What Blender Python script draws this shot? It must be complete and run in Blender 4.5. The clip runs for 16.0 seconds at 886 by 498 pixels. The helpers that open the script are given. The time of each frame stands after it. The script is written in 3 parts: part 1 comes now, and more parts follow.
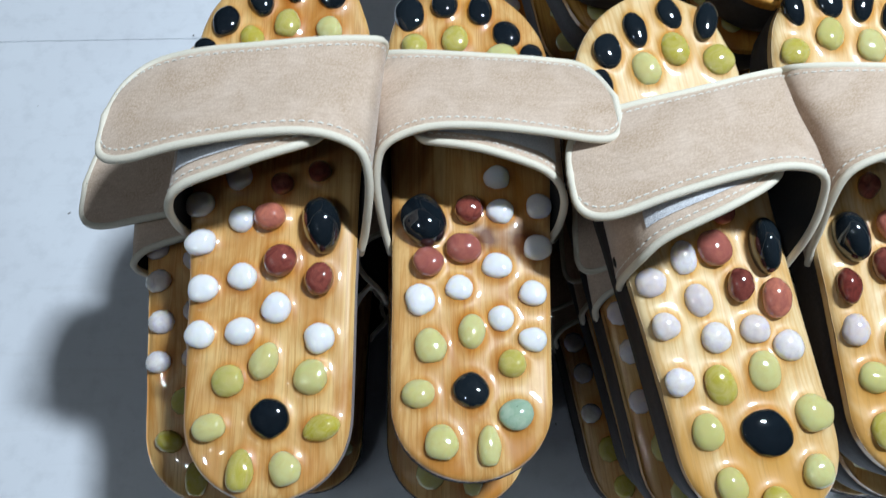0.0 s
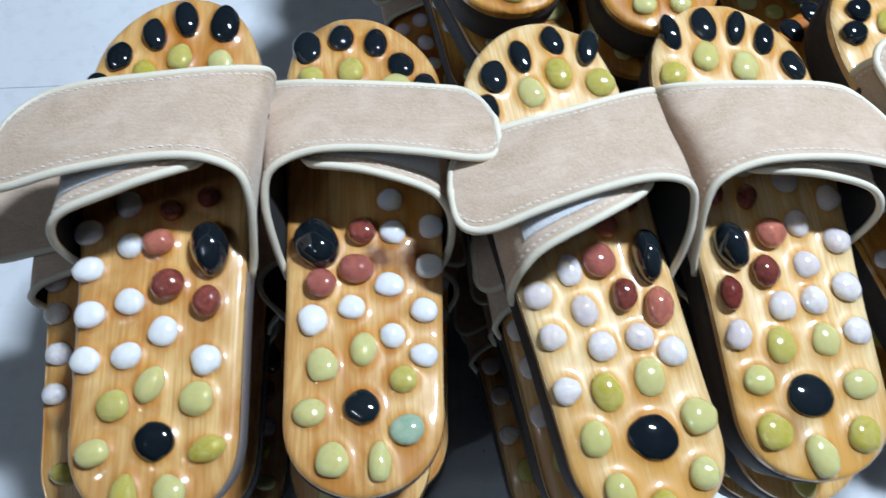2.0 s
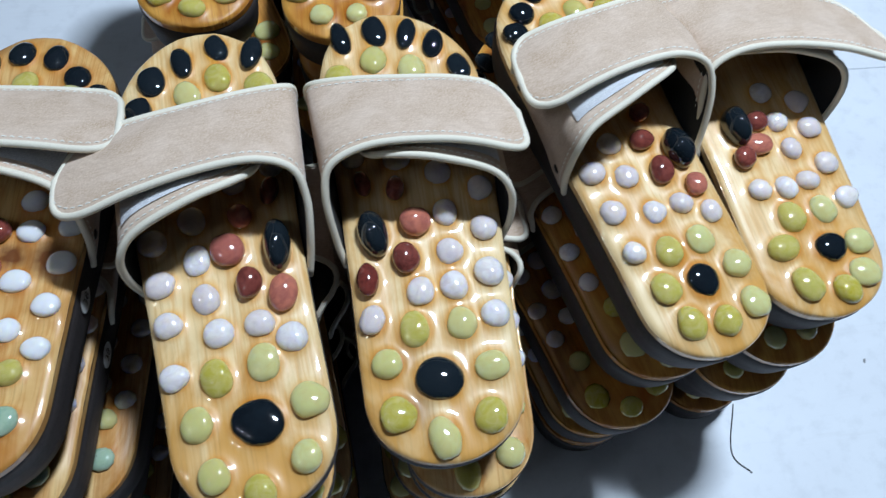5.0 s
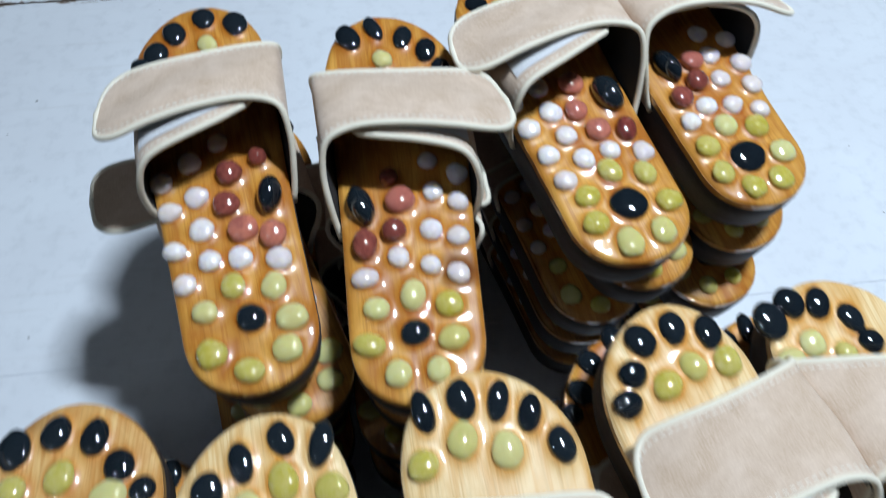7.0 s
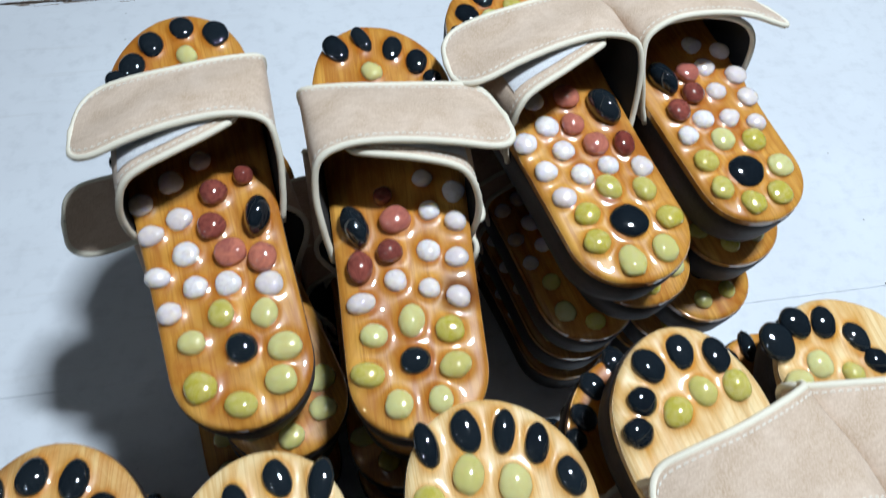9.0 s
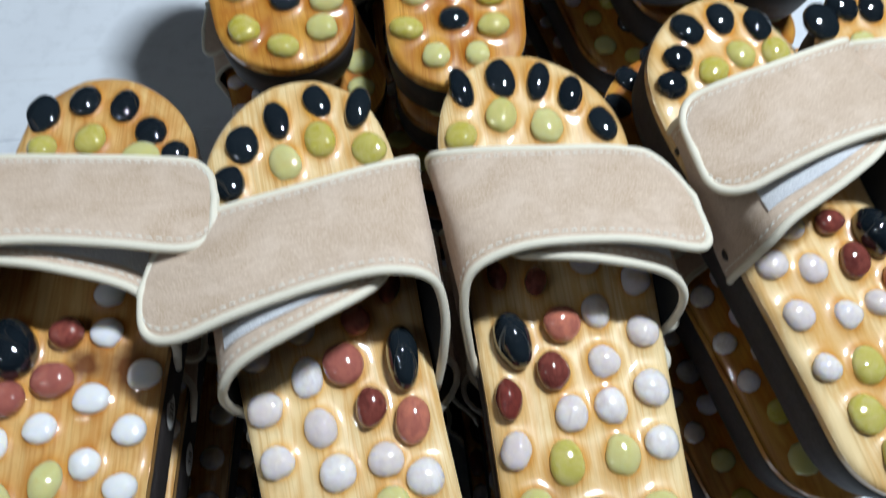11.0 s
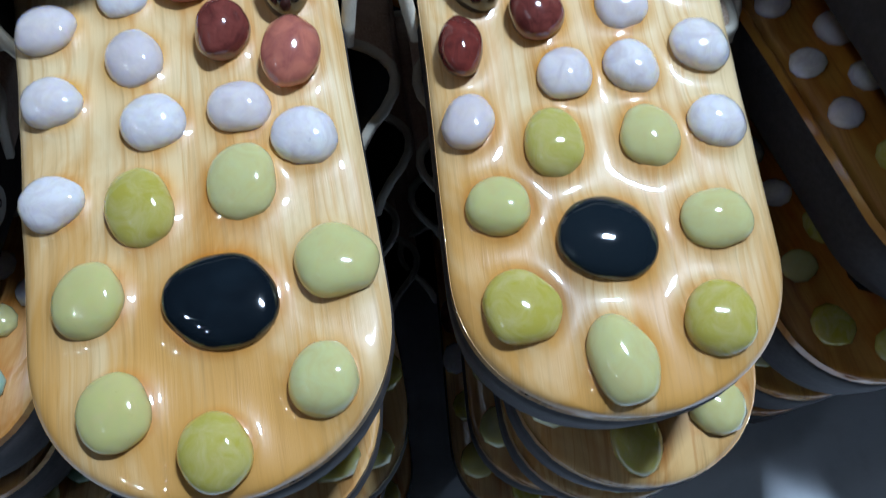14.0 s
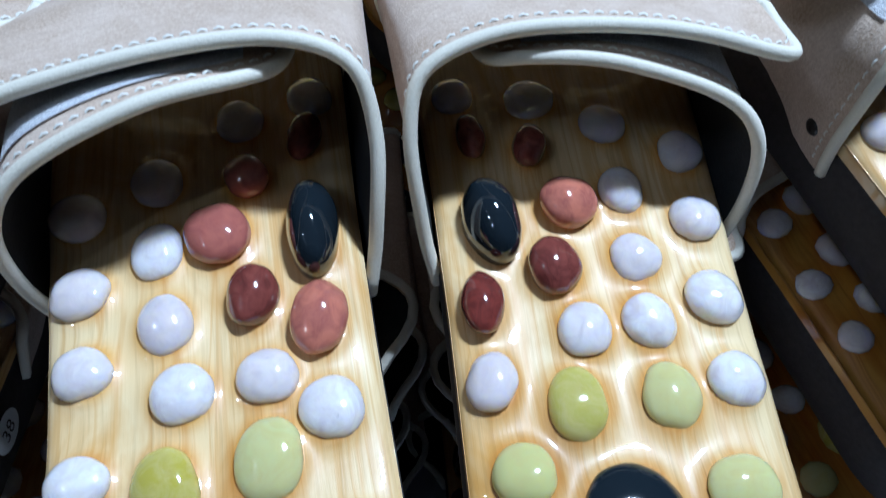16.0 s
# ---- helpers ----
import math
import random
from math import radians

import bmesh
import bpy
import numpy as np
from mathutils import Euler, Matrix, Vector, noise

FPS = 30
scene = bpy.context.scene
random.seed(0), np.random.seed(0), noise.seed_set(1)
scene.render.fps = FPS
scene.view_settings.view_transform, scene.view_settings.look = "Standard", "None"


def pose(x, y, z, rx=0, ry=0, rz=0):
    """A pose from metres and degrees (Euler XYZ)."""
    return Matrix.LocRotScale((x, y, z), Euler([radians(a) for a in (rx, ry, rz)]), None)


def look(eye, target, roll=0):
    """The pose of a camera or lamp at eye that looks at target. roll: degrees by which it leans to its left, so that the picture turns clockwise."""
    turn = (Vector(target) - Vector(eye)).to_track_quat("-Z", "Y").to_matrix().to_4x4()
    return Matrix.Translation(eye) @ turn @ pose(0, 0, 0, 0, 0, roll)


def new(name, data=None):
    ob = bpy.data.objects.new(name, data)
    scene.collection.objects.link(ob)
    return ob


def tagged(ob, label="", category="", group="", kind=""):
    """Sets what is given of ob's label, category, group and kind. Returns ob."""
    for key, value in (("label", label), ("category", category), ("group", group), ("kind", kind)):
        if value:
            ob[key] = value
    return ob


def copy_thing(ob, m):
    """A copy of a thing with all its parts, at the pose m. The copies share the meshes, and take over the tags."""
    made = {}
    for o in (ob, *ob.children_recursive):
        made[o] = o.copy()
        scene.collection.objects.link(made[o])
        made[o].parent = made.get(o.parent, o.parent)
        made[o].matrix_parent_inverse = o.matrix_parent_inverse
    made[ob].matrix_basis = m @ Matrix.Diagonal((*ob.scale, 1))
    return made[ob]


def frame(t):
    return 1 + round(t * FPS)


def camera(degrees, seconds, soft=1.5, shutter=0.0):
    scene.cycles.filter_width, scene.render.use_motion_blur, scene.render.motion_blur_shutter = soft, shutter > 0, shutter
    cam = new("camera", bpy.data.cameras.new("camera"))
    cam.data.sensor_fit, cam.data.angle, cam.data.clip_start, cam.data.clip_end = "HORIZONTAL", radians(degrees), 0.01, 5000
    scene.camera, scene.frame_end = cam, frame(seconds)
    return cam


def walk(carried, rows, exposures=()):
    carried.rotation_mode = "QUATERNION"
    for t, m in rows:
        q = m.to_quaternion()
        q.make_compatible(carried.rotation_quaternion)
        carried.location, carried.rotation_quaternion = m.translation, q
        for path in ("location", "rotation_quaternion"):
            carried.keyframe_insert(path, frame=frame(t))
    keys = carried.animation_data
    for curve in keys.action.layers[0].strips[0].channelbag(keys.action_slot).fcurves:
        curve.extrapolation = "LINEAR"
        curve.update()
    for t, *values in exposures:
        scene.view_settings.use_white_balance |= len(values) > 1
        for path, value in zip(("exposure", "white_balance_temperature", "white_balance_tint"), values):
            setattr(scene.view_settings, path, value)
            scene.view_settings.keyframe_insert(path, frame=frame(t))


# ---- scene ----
cam = camera(62.7, 16.0, soft=1.2, shutter=0.6)
PATH = [
    (0, (0.005, 0.036, 0.611), (-0.118, 0.652, -1.288), 7.5),
    (0.5, (0.006, 0.045, 0.618), (-0.116, 0.705, -1.267), 8.0),
    (1, (0.011, 0.046, 0.619), (-0.097, 0.790, -1.235), 10.3),
    (1.5, (0.031, 0.042, 0.617), (-0.064, 0.806, -1.229), 10.3),
    (2, (0.052, 0.033, 0.617), (-0.044, 0.784, -1.234), 9.3),
    (2.5, (0.093, 0.028, 0.612), (0.001, 0.791, -1.234), 8.8),
    (3, (0.138, 0.030, 0.607), (0.039, 0.803, -1.235), 7.1),
    (3.5, (0.170, 0.032, 0.604), (0.075, 0.836, -1.225), 7.5),
    (3.7, (0.182, 0.033, 0.604), (0.088, 0.858, -1.216), 7.6),
    (5.8, (0.266, 0.058, 0.623), (0.117, 1.022, -1.123), 7.1),
    (6, (0.264, 0.067, 0.627), (0.065, 1.025, -1.117), 5.7),
    (6.5, (0.218, 0.137, 0.643), (0.019, 1.164, -1.062), 4.7),
    (7, (0.154, 0.232, 0.649), (-0.021, 1.245, -1.067), 4.2),
    (7.5, (0.130, 0.274, 0.649), (0.013, 1.337, -1.041), 6.6),
    (8, (0.123, 0.280, 0.649), (0.045, 1.350, -1.039), 8.3),
    (8.2, (0.121, 0.282, 0.649), (0.052, 1.343, -1.045), 8.7),
    (10.5, (0.158, 0.133, 0.596), (0.039, 1.068, -1.168), 7.4),
    (11, (0.165, 0.119, 0.578), (0.039, 0.946, -1.239), 7.0),
    (11.5, (0.194, 0.107, 0.539), (0.011, 0.803, -1.327), 1.9),
    (12, (0.211, 0.096, 0.483), (0.049, 0.721, -1.410), 2.8),
    (12.5, (0.212, 0.089, 0.427), (0.077, 0.754, -1.454), 6.6),
    (13, (0.223, 0.079, 0.388), (0.049, 0.822, -1.460), 4.2),
    (13.5, (0.222, 0.074, 0.394), (0.036, 0.861, -1.435), 3.7),
    (14, (0.223, 0.069, 0.404), (0.008, 0.933, -1.387), 3.5),
    (14.5, (0.217, 0.078, 0.407), (-0.021, 1.009, -1.346), 4.1),
    (15, (0.210, 0.085, 0.412), (-0.053, 1.094, -1.294), 3.9),
    (15.5, (0.209, 0.090, 0.417), (-0.071, 1.176, -1.238), 3.3),
    (16, (0.205, 0.098, 0.426), (-0.076, 1.215, -1.209), 3.4),
]
EXPOSURES = [(0.0, 0.2, 6150, 10), (1.5, 0.23, 6030, 10), (3.0, 0.11, 5740, 10), (6.0, -0.12, 5880, 10), (8.0, -0.02, 6130, 10), (11.0, 0.02, 6280, 10), (13.0, -0.06, 5650, 10), (14.5, -0.11, 5230, 10), (15.2, -0.02, 5200, 10), (16.0, 0.15, 5100, 10)]
walk(cam, [(t, look(eye, target, roll)) for t, eye, target, roll in PATH], EXPOSURES)

# ---- light: a closed hall with a few small ceiling lamps ----
world = bpy.data.worlds.new("hall")
world.use_nodes = True
world.node_tree.nodes["Background"].inputs["Color"].default_value = (0.55, 0.62, 0.75, 1)
world.node_tree.nodes["Background"].inputs["Strength"].default_value = 0.04
scene.world = world

# place, aim, size, watts, colour
LAMPS = [
    ((0.53, 0.82, 1.95), (0.53, 0.64, 0.2), (0.26, 0.09), 43.0, (0.86, 0.95, 1.0)),
    ((-0.92, -0.41, 1.90), (0.15, 0.25, 0.2), (0.045, 0.03), 1.15, (0.86, 0.95, 1.0)),
    ((-0.71, -0.64, 1.90), (0.15, 0.25, 0.2), (0.045, 0.03), 1.15, (0.86, 0.95, 1.0)),
    ((-0.45, -0.83, 1.90), (0.15, 0.25, 0.2), (0.045, 0.03), 1.15, (0.86, 0.95, 1.0)),
]


# ---- materials ----
def material(name, rough=0.5, metal=0.0, coat=0.0, coat_rough=0.03):
    m = bpy.data.materials.new(name)
    m.use_nodes = True
    b = m.node_tree.nodes["Principled BSDF"]
    b.inputs["Roughness"].default_value = rough
    b.inputs["Metallic"].default_value = metal
    b.inputs["Coat Weight"].default_value = coat
    b.inputs["Coat Roughness"].default_value = coat_rough
    return m, m.node_tree.nodes, m.node_tree.links, b


def mapped(n, l, scale):
    co, mp = n.new("ShaderNodeTexCoord"), n.new("ShaderNodeMapping")
    mp.inputs["Scale"].default_value = scale
    l.new(co.outputs["Object"], mp.inputs["Vector"])
    return mp.outputs["Vector"]


def noise_tex(n, l, vec, scale, detail=4.0, rough=0.55, distort=0.0):
    t = n.new("ShaderNodeTexNoise")
    t.inputs["Scale"].default_value, t.inputs["Detail"].default_value = scale, detail
    t.inputs["Roughness"].default_value, t.inputs["Distortion"].default_value = rough, distort
    l.new(vec, t.inputs["Vector"])
    return t.outputs["Fac"]


def ramp(n, l, fac, stops):
    r = n.new("ShaderNodeValToRGB")
    e = r.color_ramp.elements
    while len(e) < len(stops):
        e.new(0.5)
    for el, (p, c) in zip(e, stops):
        el.position, el.color = p, (*c, 1) if len(c) == 3 else c
    l.new(fac, r.inputs["Fac"])
    return r.outputs["Color"]


def mix(n, l, fac, a, b, kind="MIX"):
    m = n.new("ShaderNodeMix")
    m.data_type, m.blend_type = "RGBA", kind
    for sock, v in ((m.inputs["Factor"], fac), (m.inputs["A"], a), (m.inputs["B"], b)):
        if isinstance(v, (int, float)):
            sock.default_value = v
        elif isinstance(v, tuple):
            sock.default_value = (*v, 1)
        else:
            l.new(v, sock)
    return m.outputs["Result"]


def bump(n, l, b, height, strength, dist):
    k = n.new("ShaderNodeBump")
    k.inputs["Strength"].default_value, k.inputs["Distance"].default_value = strength, dist
    l.new(height, k.inputs["Height"])
    l.new(k.outputs["Normal"], b.inputs["Normal"])


def wood(name, pale, stain, amount, scorches=(), heel=0.0):
    m, n, l, b = material(name, 0.40, coat=1.0, coat_rough=0.025)
    b.inputs["Specular IOR Level"].default_value = 0.4
    b.inputs["Coat IOR"].default_value = 1.6
    rnd = n.new("ShaderNodeObjectInfo").outputs["Random"]
    shift = n.new("ShaderNodeVectorMath")
    shift.operation = "ADD"
    co = n.new("ShaderNodeTexCoord")
    comb = n.new("ShaderNodeCombineXYZ")
    l.new(rnd, comb.inputs["X"]), l.new(rnd, comb.inputs["Y"]), l.new(rnd, comb.inputs["Z"])
    l.new(co.outputs["Object"], shift.inputs[0]), l.new(comb.outputs["Vector"], shift.inputs[1])

    def vec(sc):
        mp = n.new("ShaderNodeMapping")
        mp.inputs["Scale"].default_value = sc
        l.new(shift.outputs["Vector"], mp.inputs["Vector"])
        return mp.outputs["Vector"]

    streak = noise_tex(n, l, vec((700, 22, 60)), 1.0, 4.0, 0.65, 0.4)
    rings = noise_tex(n, l, vec((120, 5.0, 30)), 1.0, 3.0, 0.55, 1.6)
    patch = noise_tex(n, l, vec((34, 13, 20)), 1.0, 4.0, 0.6, 1.2)
    # the boards are stained more towards the heel
    along = n.new("ShaderNodeSeparateXYZ")
    l.new(co.outputs["Object"], along.inputs[0])
    more = n.new("ShaderNodeMapRange")
    l.new(along.outputs["Y"], more.inputs["Value"])
    for name_, v in (("From Min", 0.0), ("From Max", 0.11), ("To Min", heel), ("To Max", 0.0)):
        more.inputs[name_].default_value = v
    total = n.new("ShaderNodeMath")
    l.new(patch, total.inputs[0]), l.new(more.outputs["Result"], total.inputs[1])
    patch = total.outputs["Value"]
    dark = tuple(0.55 * s for s in stain)
    base = mix(n, l, ramp(n, l, patch, [(0.50 - amount, (0, 0, 0)), (0.78 - amount, (0.95, 0.95, 0.95))]), pale, stain)
    base = mix(n, l, ramp(n, l, rings, [(0.47, (0, 0, 0)), (0.56, (0.55, 0.55, 0.55)), (0.60, (0.1, 0.1, 0.1))]), base, stain)
    base = mix(n, l, ramp(n, l, streak, [(0.50, (0, 0, 0)), (0.76, (0.4, 0.4, 0.4))]), base, dark)
    # lacquer is deeper, and so more amber, where it creeps up the pebbles
    split = n.new("ShaderNodeSeparateXYZ")
    l.new(co.outputs["Object"], split.inputs[0])
    depth = n.new("ShaderNodeMapRange")
    l.new(split.outputs["Z"], depth.inputs["Value"])
    for name_, v in (("From Min", 0.0), ("From Max", 0.0017), ("To Min", 0.0), ("To Max", 1.0)):
        depth.inputs[name_].default_value = v
    base = mix(n, l, depth.outputs["Result"], base, (0.86, 0.58, 0.19), "MULTIPLY")
    burn = noise_tex(n, l, vec((13, 11, 11)), 1.0, 2.0, 0.5)
    base = mix(n, l, ramp(n, l, burn, [(0.68, (0, 0, 0)), (0.8, (0.7, 0.7, 0.7))]), base, (0.11, 0.03, 0.008))
    for x, y, r, hollow in scorches:
        gap = n.new("ShaderNodeVectorMath")
        gap.operation = "DISTANCE"
        wob = n.new("ShaderNodeVectorMath")
        wob.operation = "MULTIPLY_ADD"
        tex = n.new("ShaderNodeTexNoise")
        tex.inputs["Scale"].default_value = 130
        l.new(co.outputs["Object"], tex.inputs["Vector"])
        l.new(tex.outputs["Color"], wob.inputs[0])
        wob.inputs[1].default_value = (0.008, 0.008, 0)
        l.new(co.outputs["Object"], wob.inputs[2])
        l.new(wob.outputs["Vector"], gap.inputs[0])
        gap.inputs[1].default_value = (x + 0.004, y + 0.004, 0)
        stops = [(0.0, (hollow, hollow, hollow)), (0.35 * r / 0.04, (0.95, 0.95, 0.95)), (r / 0.04, (0, 0, 0))]
        far = n.new("ShaderNodeMath")
        far.operation = "DIVIDE"
        l.new(gap.outputs["Value"], far.inputs[0])
        far.inputs[1].default_value = 0.04
        base = mix(n, l, ramp(n, l, far.outputs["Value"], stops), base, (0.13, 0.035, 0.008))
    l.new(base, b.inputs["Base Color"])
    bump(n, l, b, streak, 0.16, 0.0006)
    wave = n.new("ShaderNodeBump")
    wave.inputs["Strength"].default_value, wave.inputs["Distance"].default_value = 0.08, 0.0012
    l.new(noise_tex(n, l, vec((110, 110, 110)), 1.0, 2.0), wave.inputs["Height"])
    l.new(wave.outputs["Normal"], b.inputs["Coat Normal"])
    return m


PALE, HONEY, AMBER = ((0.86, 0.65, 0.35), (0.66, 0.34, 0.075)), ((0.79, 0.52, 0.21), (0.52, 0.21, 0.035)), ((0.68, 0.35, 0.065), (0.40, 0.13, 0.012))
WOOD_PALE = wood("lacquered pale wood", *PALE, 0.06, heel=0.17)
WOOD_HONEY = wood("lacquered honey wood", *HONEY, 0.09)
WOOD_AMBER = wood("lacquered amber wood", *AMBER, 0.11)

WOOD_SCORCHED = wood("lacquered honey wood with scorch marks", *HONEY, 0.09, [(0.012, 0.124, 0.011, 0.9), (0.032, 0.121, 0.015, 0.9)])
WOOD_RINGED = wood("lacquered amber wood with a dark ring", *AMBER, 0.11, [(0.032, 0.079, 0.017, 0.9)])


def shifted(n, l, rnd):
    """Object coordinates moved on by each piece's own chance, so that no two look alike."""
    co = n.new("ShaderNodeTexCoord")
    add = n.new("ShaderNodeVectorMath")
    add.operation = "MULTIPLY_ADD"
    l.new(rnd, add.inputs[0])
    add.inputs[1].default_value = (37.0, 53.0, 71.0)
    l.new(co.outputs["Object"], add.inputs[2])
    return add.outputs["Vector"]


def stone(name, c1, c2, vein, sss=0.0, radius=0.003, rough=0.09, spots=0.0):
    m, n, l, b = material(name, rough, coat=1.0, coat_rough=0.025)
    b.inputs["Coat IOR"].default_value = 1.6
    rnd = n.new("ShaderNodeObjectInfo").outputs["Random"]
    cloud = noise_tex(n, l, shifted(n, l, rnd), 1.3, 5.0, 0.62, 1.2)
    base = ramp(n, l, rnd, [(0.0, c1), (0.35, tuple(0.75 * p + 0.25 * q for p, q in zip(c1, c2))), (0.65, c2), (1.0, tuple(0.6 * p + 0.4 * q for p, q in zip(c2, vein)))])
    base = mix(n, l, ramp(n, l, cloud, [(0.40, (0, 0, 0)), (0.70, (0.8, 0.8, 0.8))]), base, vein)
    if spots:
        sp = noise_tex(n, l, shifted(n, l, rnd), 4.5, 4.0, 0.6)
        base = mix(n, l, ramp(n, l, sp, [(0.68, (0, 0, 0)), (0.74, (spots, spots, spots))]), base, tuple(0.3 * c for c in c1))
    l.new(base, b.inputs["Base Color"])
    b.inputs["Subsurface Weight"].default_value = sss
    b.inputs["IOR"].default_value = 1.45
    b.inputs["Subsurface Radius"].default_value = (1.0, 0.9, 0.6)
    b.inputs["Subsurface Scale"].default_value = radius
    return m


STONES = {
    "white": stone("milky quartz pebble", (0.86, 0.82, 0.82), (0.79, 0.71, 0.70), (0.64, 0.56, 0.57), 1.0, 0.007, spots=0.25),
    "pure": stone("chalk white pebble", (0.88, 0.88, 0.88), (0.85, 0.85, 0.86), (0.80, 0.80, 0.84), 0.5, 0.004),
    "green": stone("yellow green jade pebble", (0.49, 0.42, 0.06), (0.64, 0.63, 0.31), (0.62, 0.54, 0.24), 1.0, 0.007, spots=0.15),
    "teal": stone("speckled teal pebble", (0.32, 0.45, 0.33), (0.36, 0.50, 0.36), (0.48, 0.58, 0.44), 0.3, spots=0.9),
    "pink": stone("salmon brown pebble", (0.58, 0.20, 0.13), (0.46, 0.15, 0.11), (0.30, 0.09, 0.08), 0.1, spots=0.6),
    "red": stone("dark red jasper pebble", (0.20, 0.04, 0.03), (0.30, 0.08, 0.06), (0.085, 0.02, 0.018), 0.0, spots=0.6),
    "black": stone("polished black pebble", (0.006, 0.009, 0.013), (0.012, 0.017, 0.022), (0.010, 0.016, 0.022), 0.0, rough=0.07),
}
STONE_WORDS = {"white": "milky white quartz pebble", "pure": "chalk white pebble", "green": "yellow green jade pebble", "pink": "salmon brown pebble", "teal": "speckled teal pebble",
               "red": "dark red jasper pebble", "black": "polished black pebble"}


def suede():
    m, n, l, b = material("beige suede", 0.95)
    v = mapped(n, l, (1, 1, 1))
    nap = noise_tex(n, l, v, 1100.0, 3.0, 0.75)
    cloud = noise_tex(n, l, v, 34.0, 6.0, 0.68, 1.0)
    brush = noise_tex(n, l, mapped(n, l, (90, 900, 300)), 1.0, 3.0, 0.6)
    c = mix(n, l, ramp(n, l, cloud, [(0.38, (0, 0, 0)), (0.64, (1, 1, 1))]), (0.62, 0.48, 0.38), (0.46, 0.325, 0.225))
    c = mix(n, l, ramp(n, l, nap, [(0.42, (0, 0, 0)), (0.62, (0.65, 0.65, 0.65))]), c, (0.74, 0.61, 0.49))
    c = mix(n, l, ramp(n, l, brush, [(0.45, (0, 0, 0)), (0.75, (0.45, 0.45, 0.45))]), c, (0.46, 0.335, 0.25))
    l.new(c, b.inputs["Base Color"])
    b.inputs["Sheen Weight"].default_value = 0.25
    b.inputs["Sheen Roughness"].default_value = 0.5
    bump(n, l, b, nap, 0.5, 0.0006)
    return m


def plain(name, c1, c2, scale, rough, coat=0.0, strength=0.15, dist=0.0005, stretch=(1, 1, 1)):
    m, n, l, b = material(name, rough, coat=coat)
    f = noise_tex(n, l, mapped(n, l, tuple(scale * s for s in stretch)), 1.0, 5.0, 0.6)
    l.new(ramp(n, l, f, [(0.3, c1), (0.7, c2)]), b.inputs["Base Color"])
    bump(n, l, b, f, strength, dist)
    return m


SUEDE = suede()
PIPING = plain("cream woven piping", (0.74, 0.69, 0.57), (0.82, 0.77, 0.65), 1500, 0.8, strength=0.5)
THREAD = plain("white thread", (0.72, 0.70, 0.64), (0.8, 0.78, 0.72), 900, 0.7)
LINING = plain("black cloth lining", (0.010, 0.010, 0.012), (0.02, 0.02, 0.022), 900, 0.9, strength=0.4)
HOOKS = plain("white hook tape", (0.55, 0.57, 0.62), (0.85, 0.86, 0.90), 1400, 0.85, strength=0.9, dist=0.001)
RIVET = plain("blackened rivet", (0.015, 0.012, 0.012), (0.03, 0.026, 0.025), 300, 0.35)
FOAM = plain("dark brown foam", (0.026, 0.021, 0.021), (0.048, 0.040, 0.040), 420, 0.62, strength=0.3)
# A1's sole: light on the foam is put into a paler mauve grey
FOAM_LIT = plain("dark foam with lit mauve grey colour", (0.17, 0.15, 0.155), (0.23, 0.205, 0.21), 420, 0.7, strength=0.3)
FLOOR = plain("grey concrete", (0.05, 0.05, 0.05), (0.08, 0.08, 0.078), 6, 0.8)
# for the unseen walls and ceiling, dark so that they bounce little light
WALL = plain("dark grey wall paint", (0.08, 0.08, 0.08), (0.11, 0.11, 0.108), 8, 0.9)
LEG = plain("grey steel", (0.3, 0.3, 0.31), (0.4, 0.4, 0.41), 30, 0.4)
SIZE_TAG = plain("white paper sticker", (0.75, 0.75, 0.74), (0.82, 0.82, 0.80), 200, 0.6)
INK = plain("black ink", (0.02, 0.02, 0.02), (0.03, 0.03, 0.03), 200, 0.6)


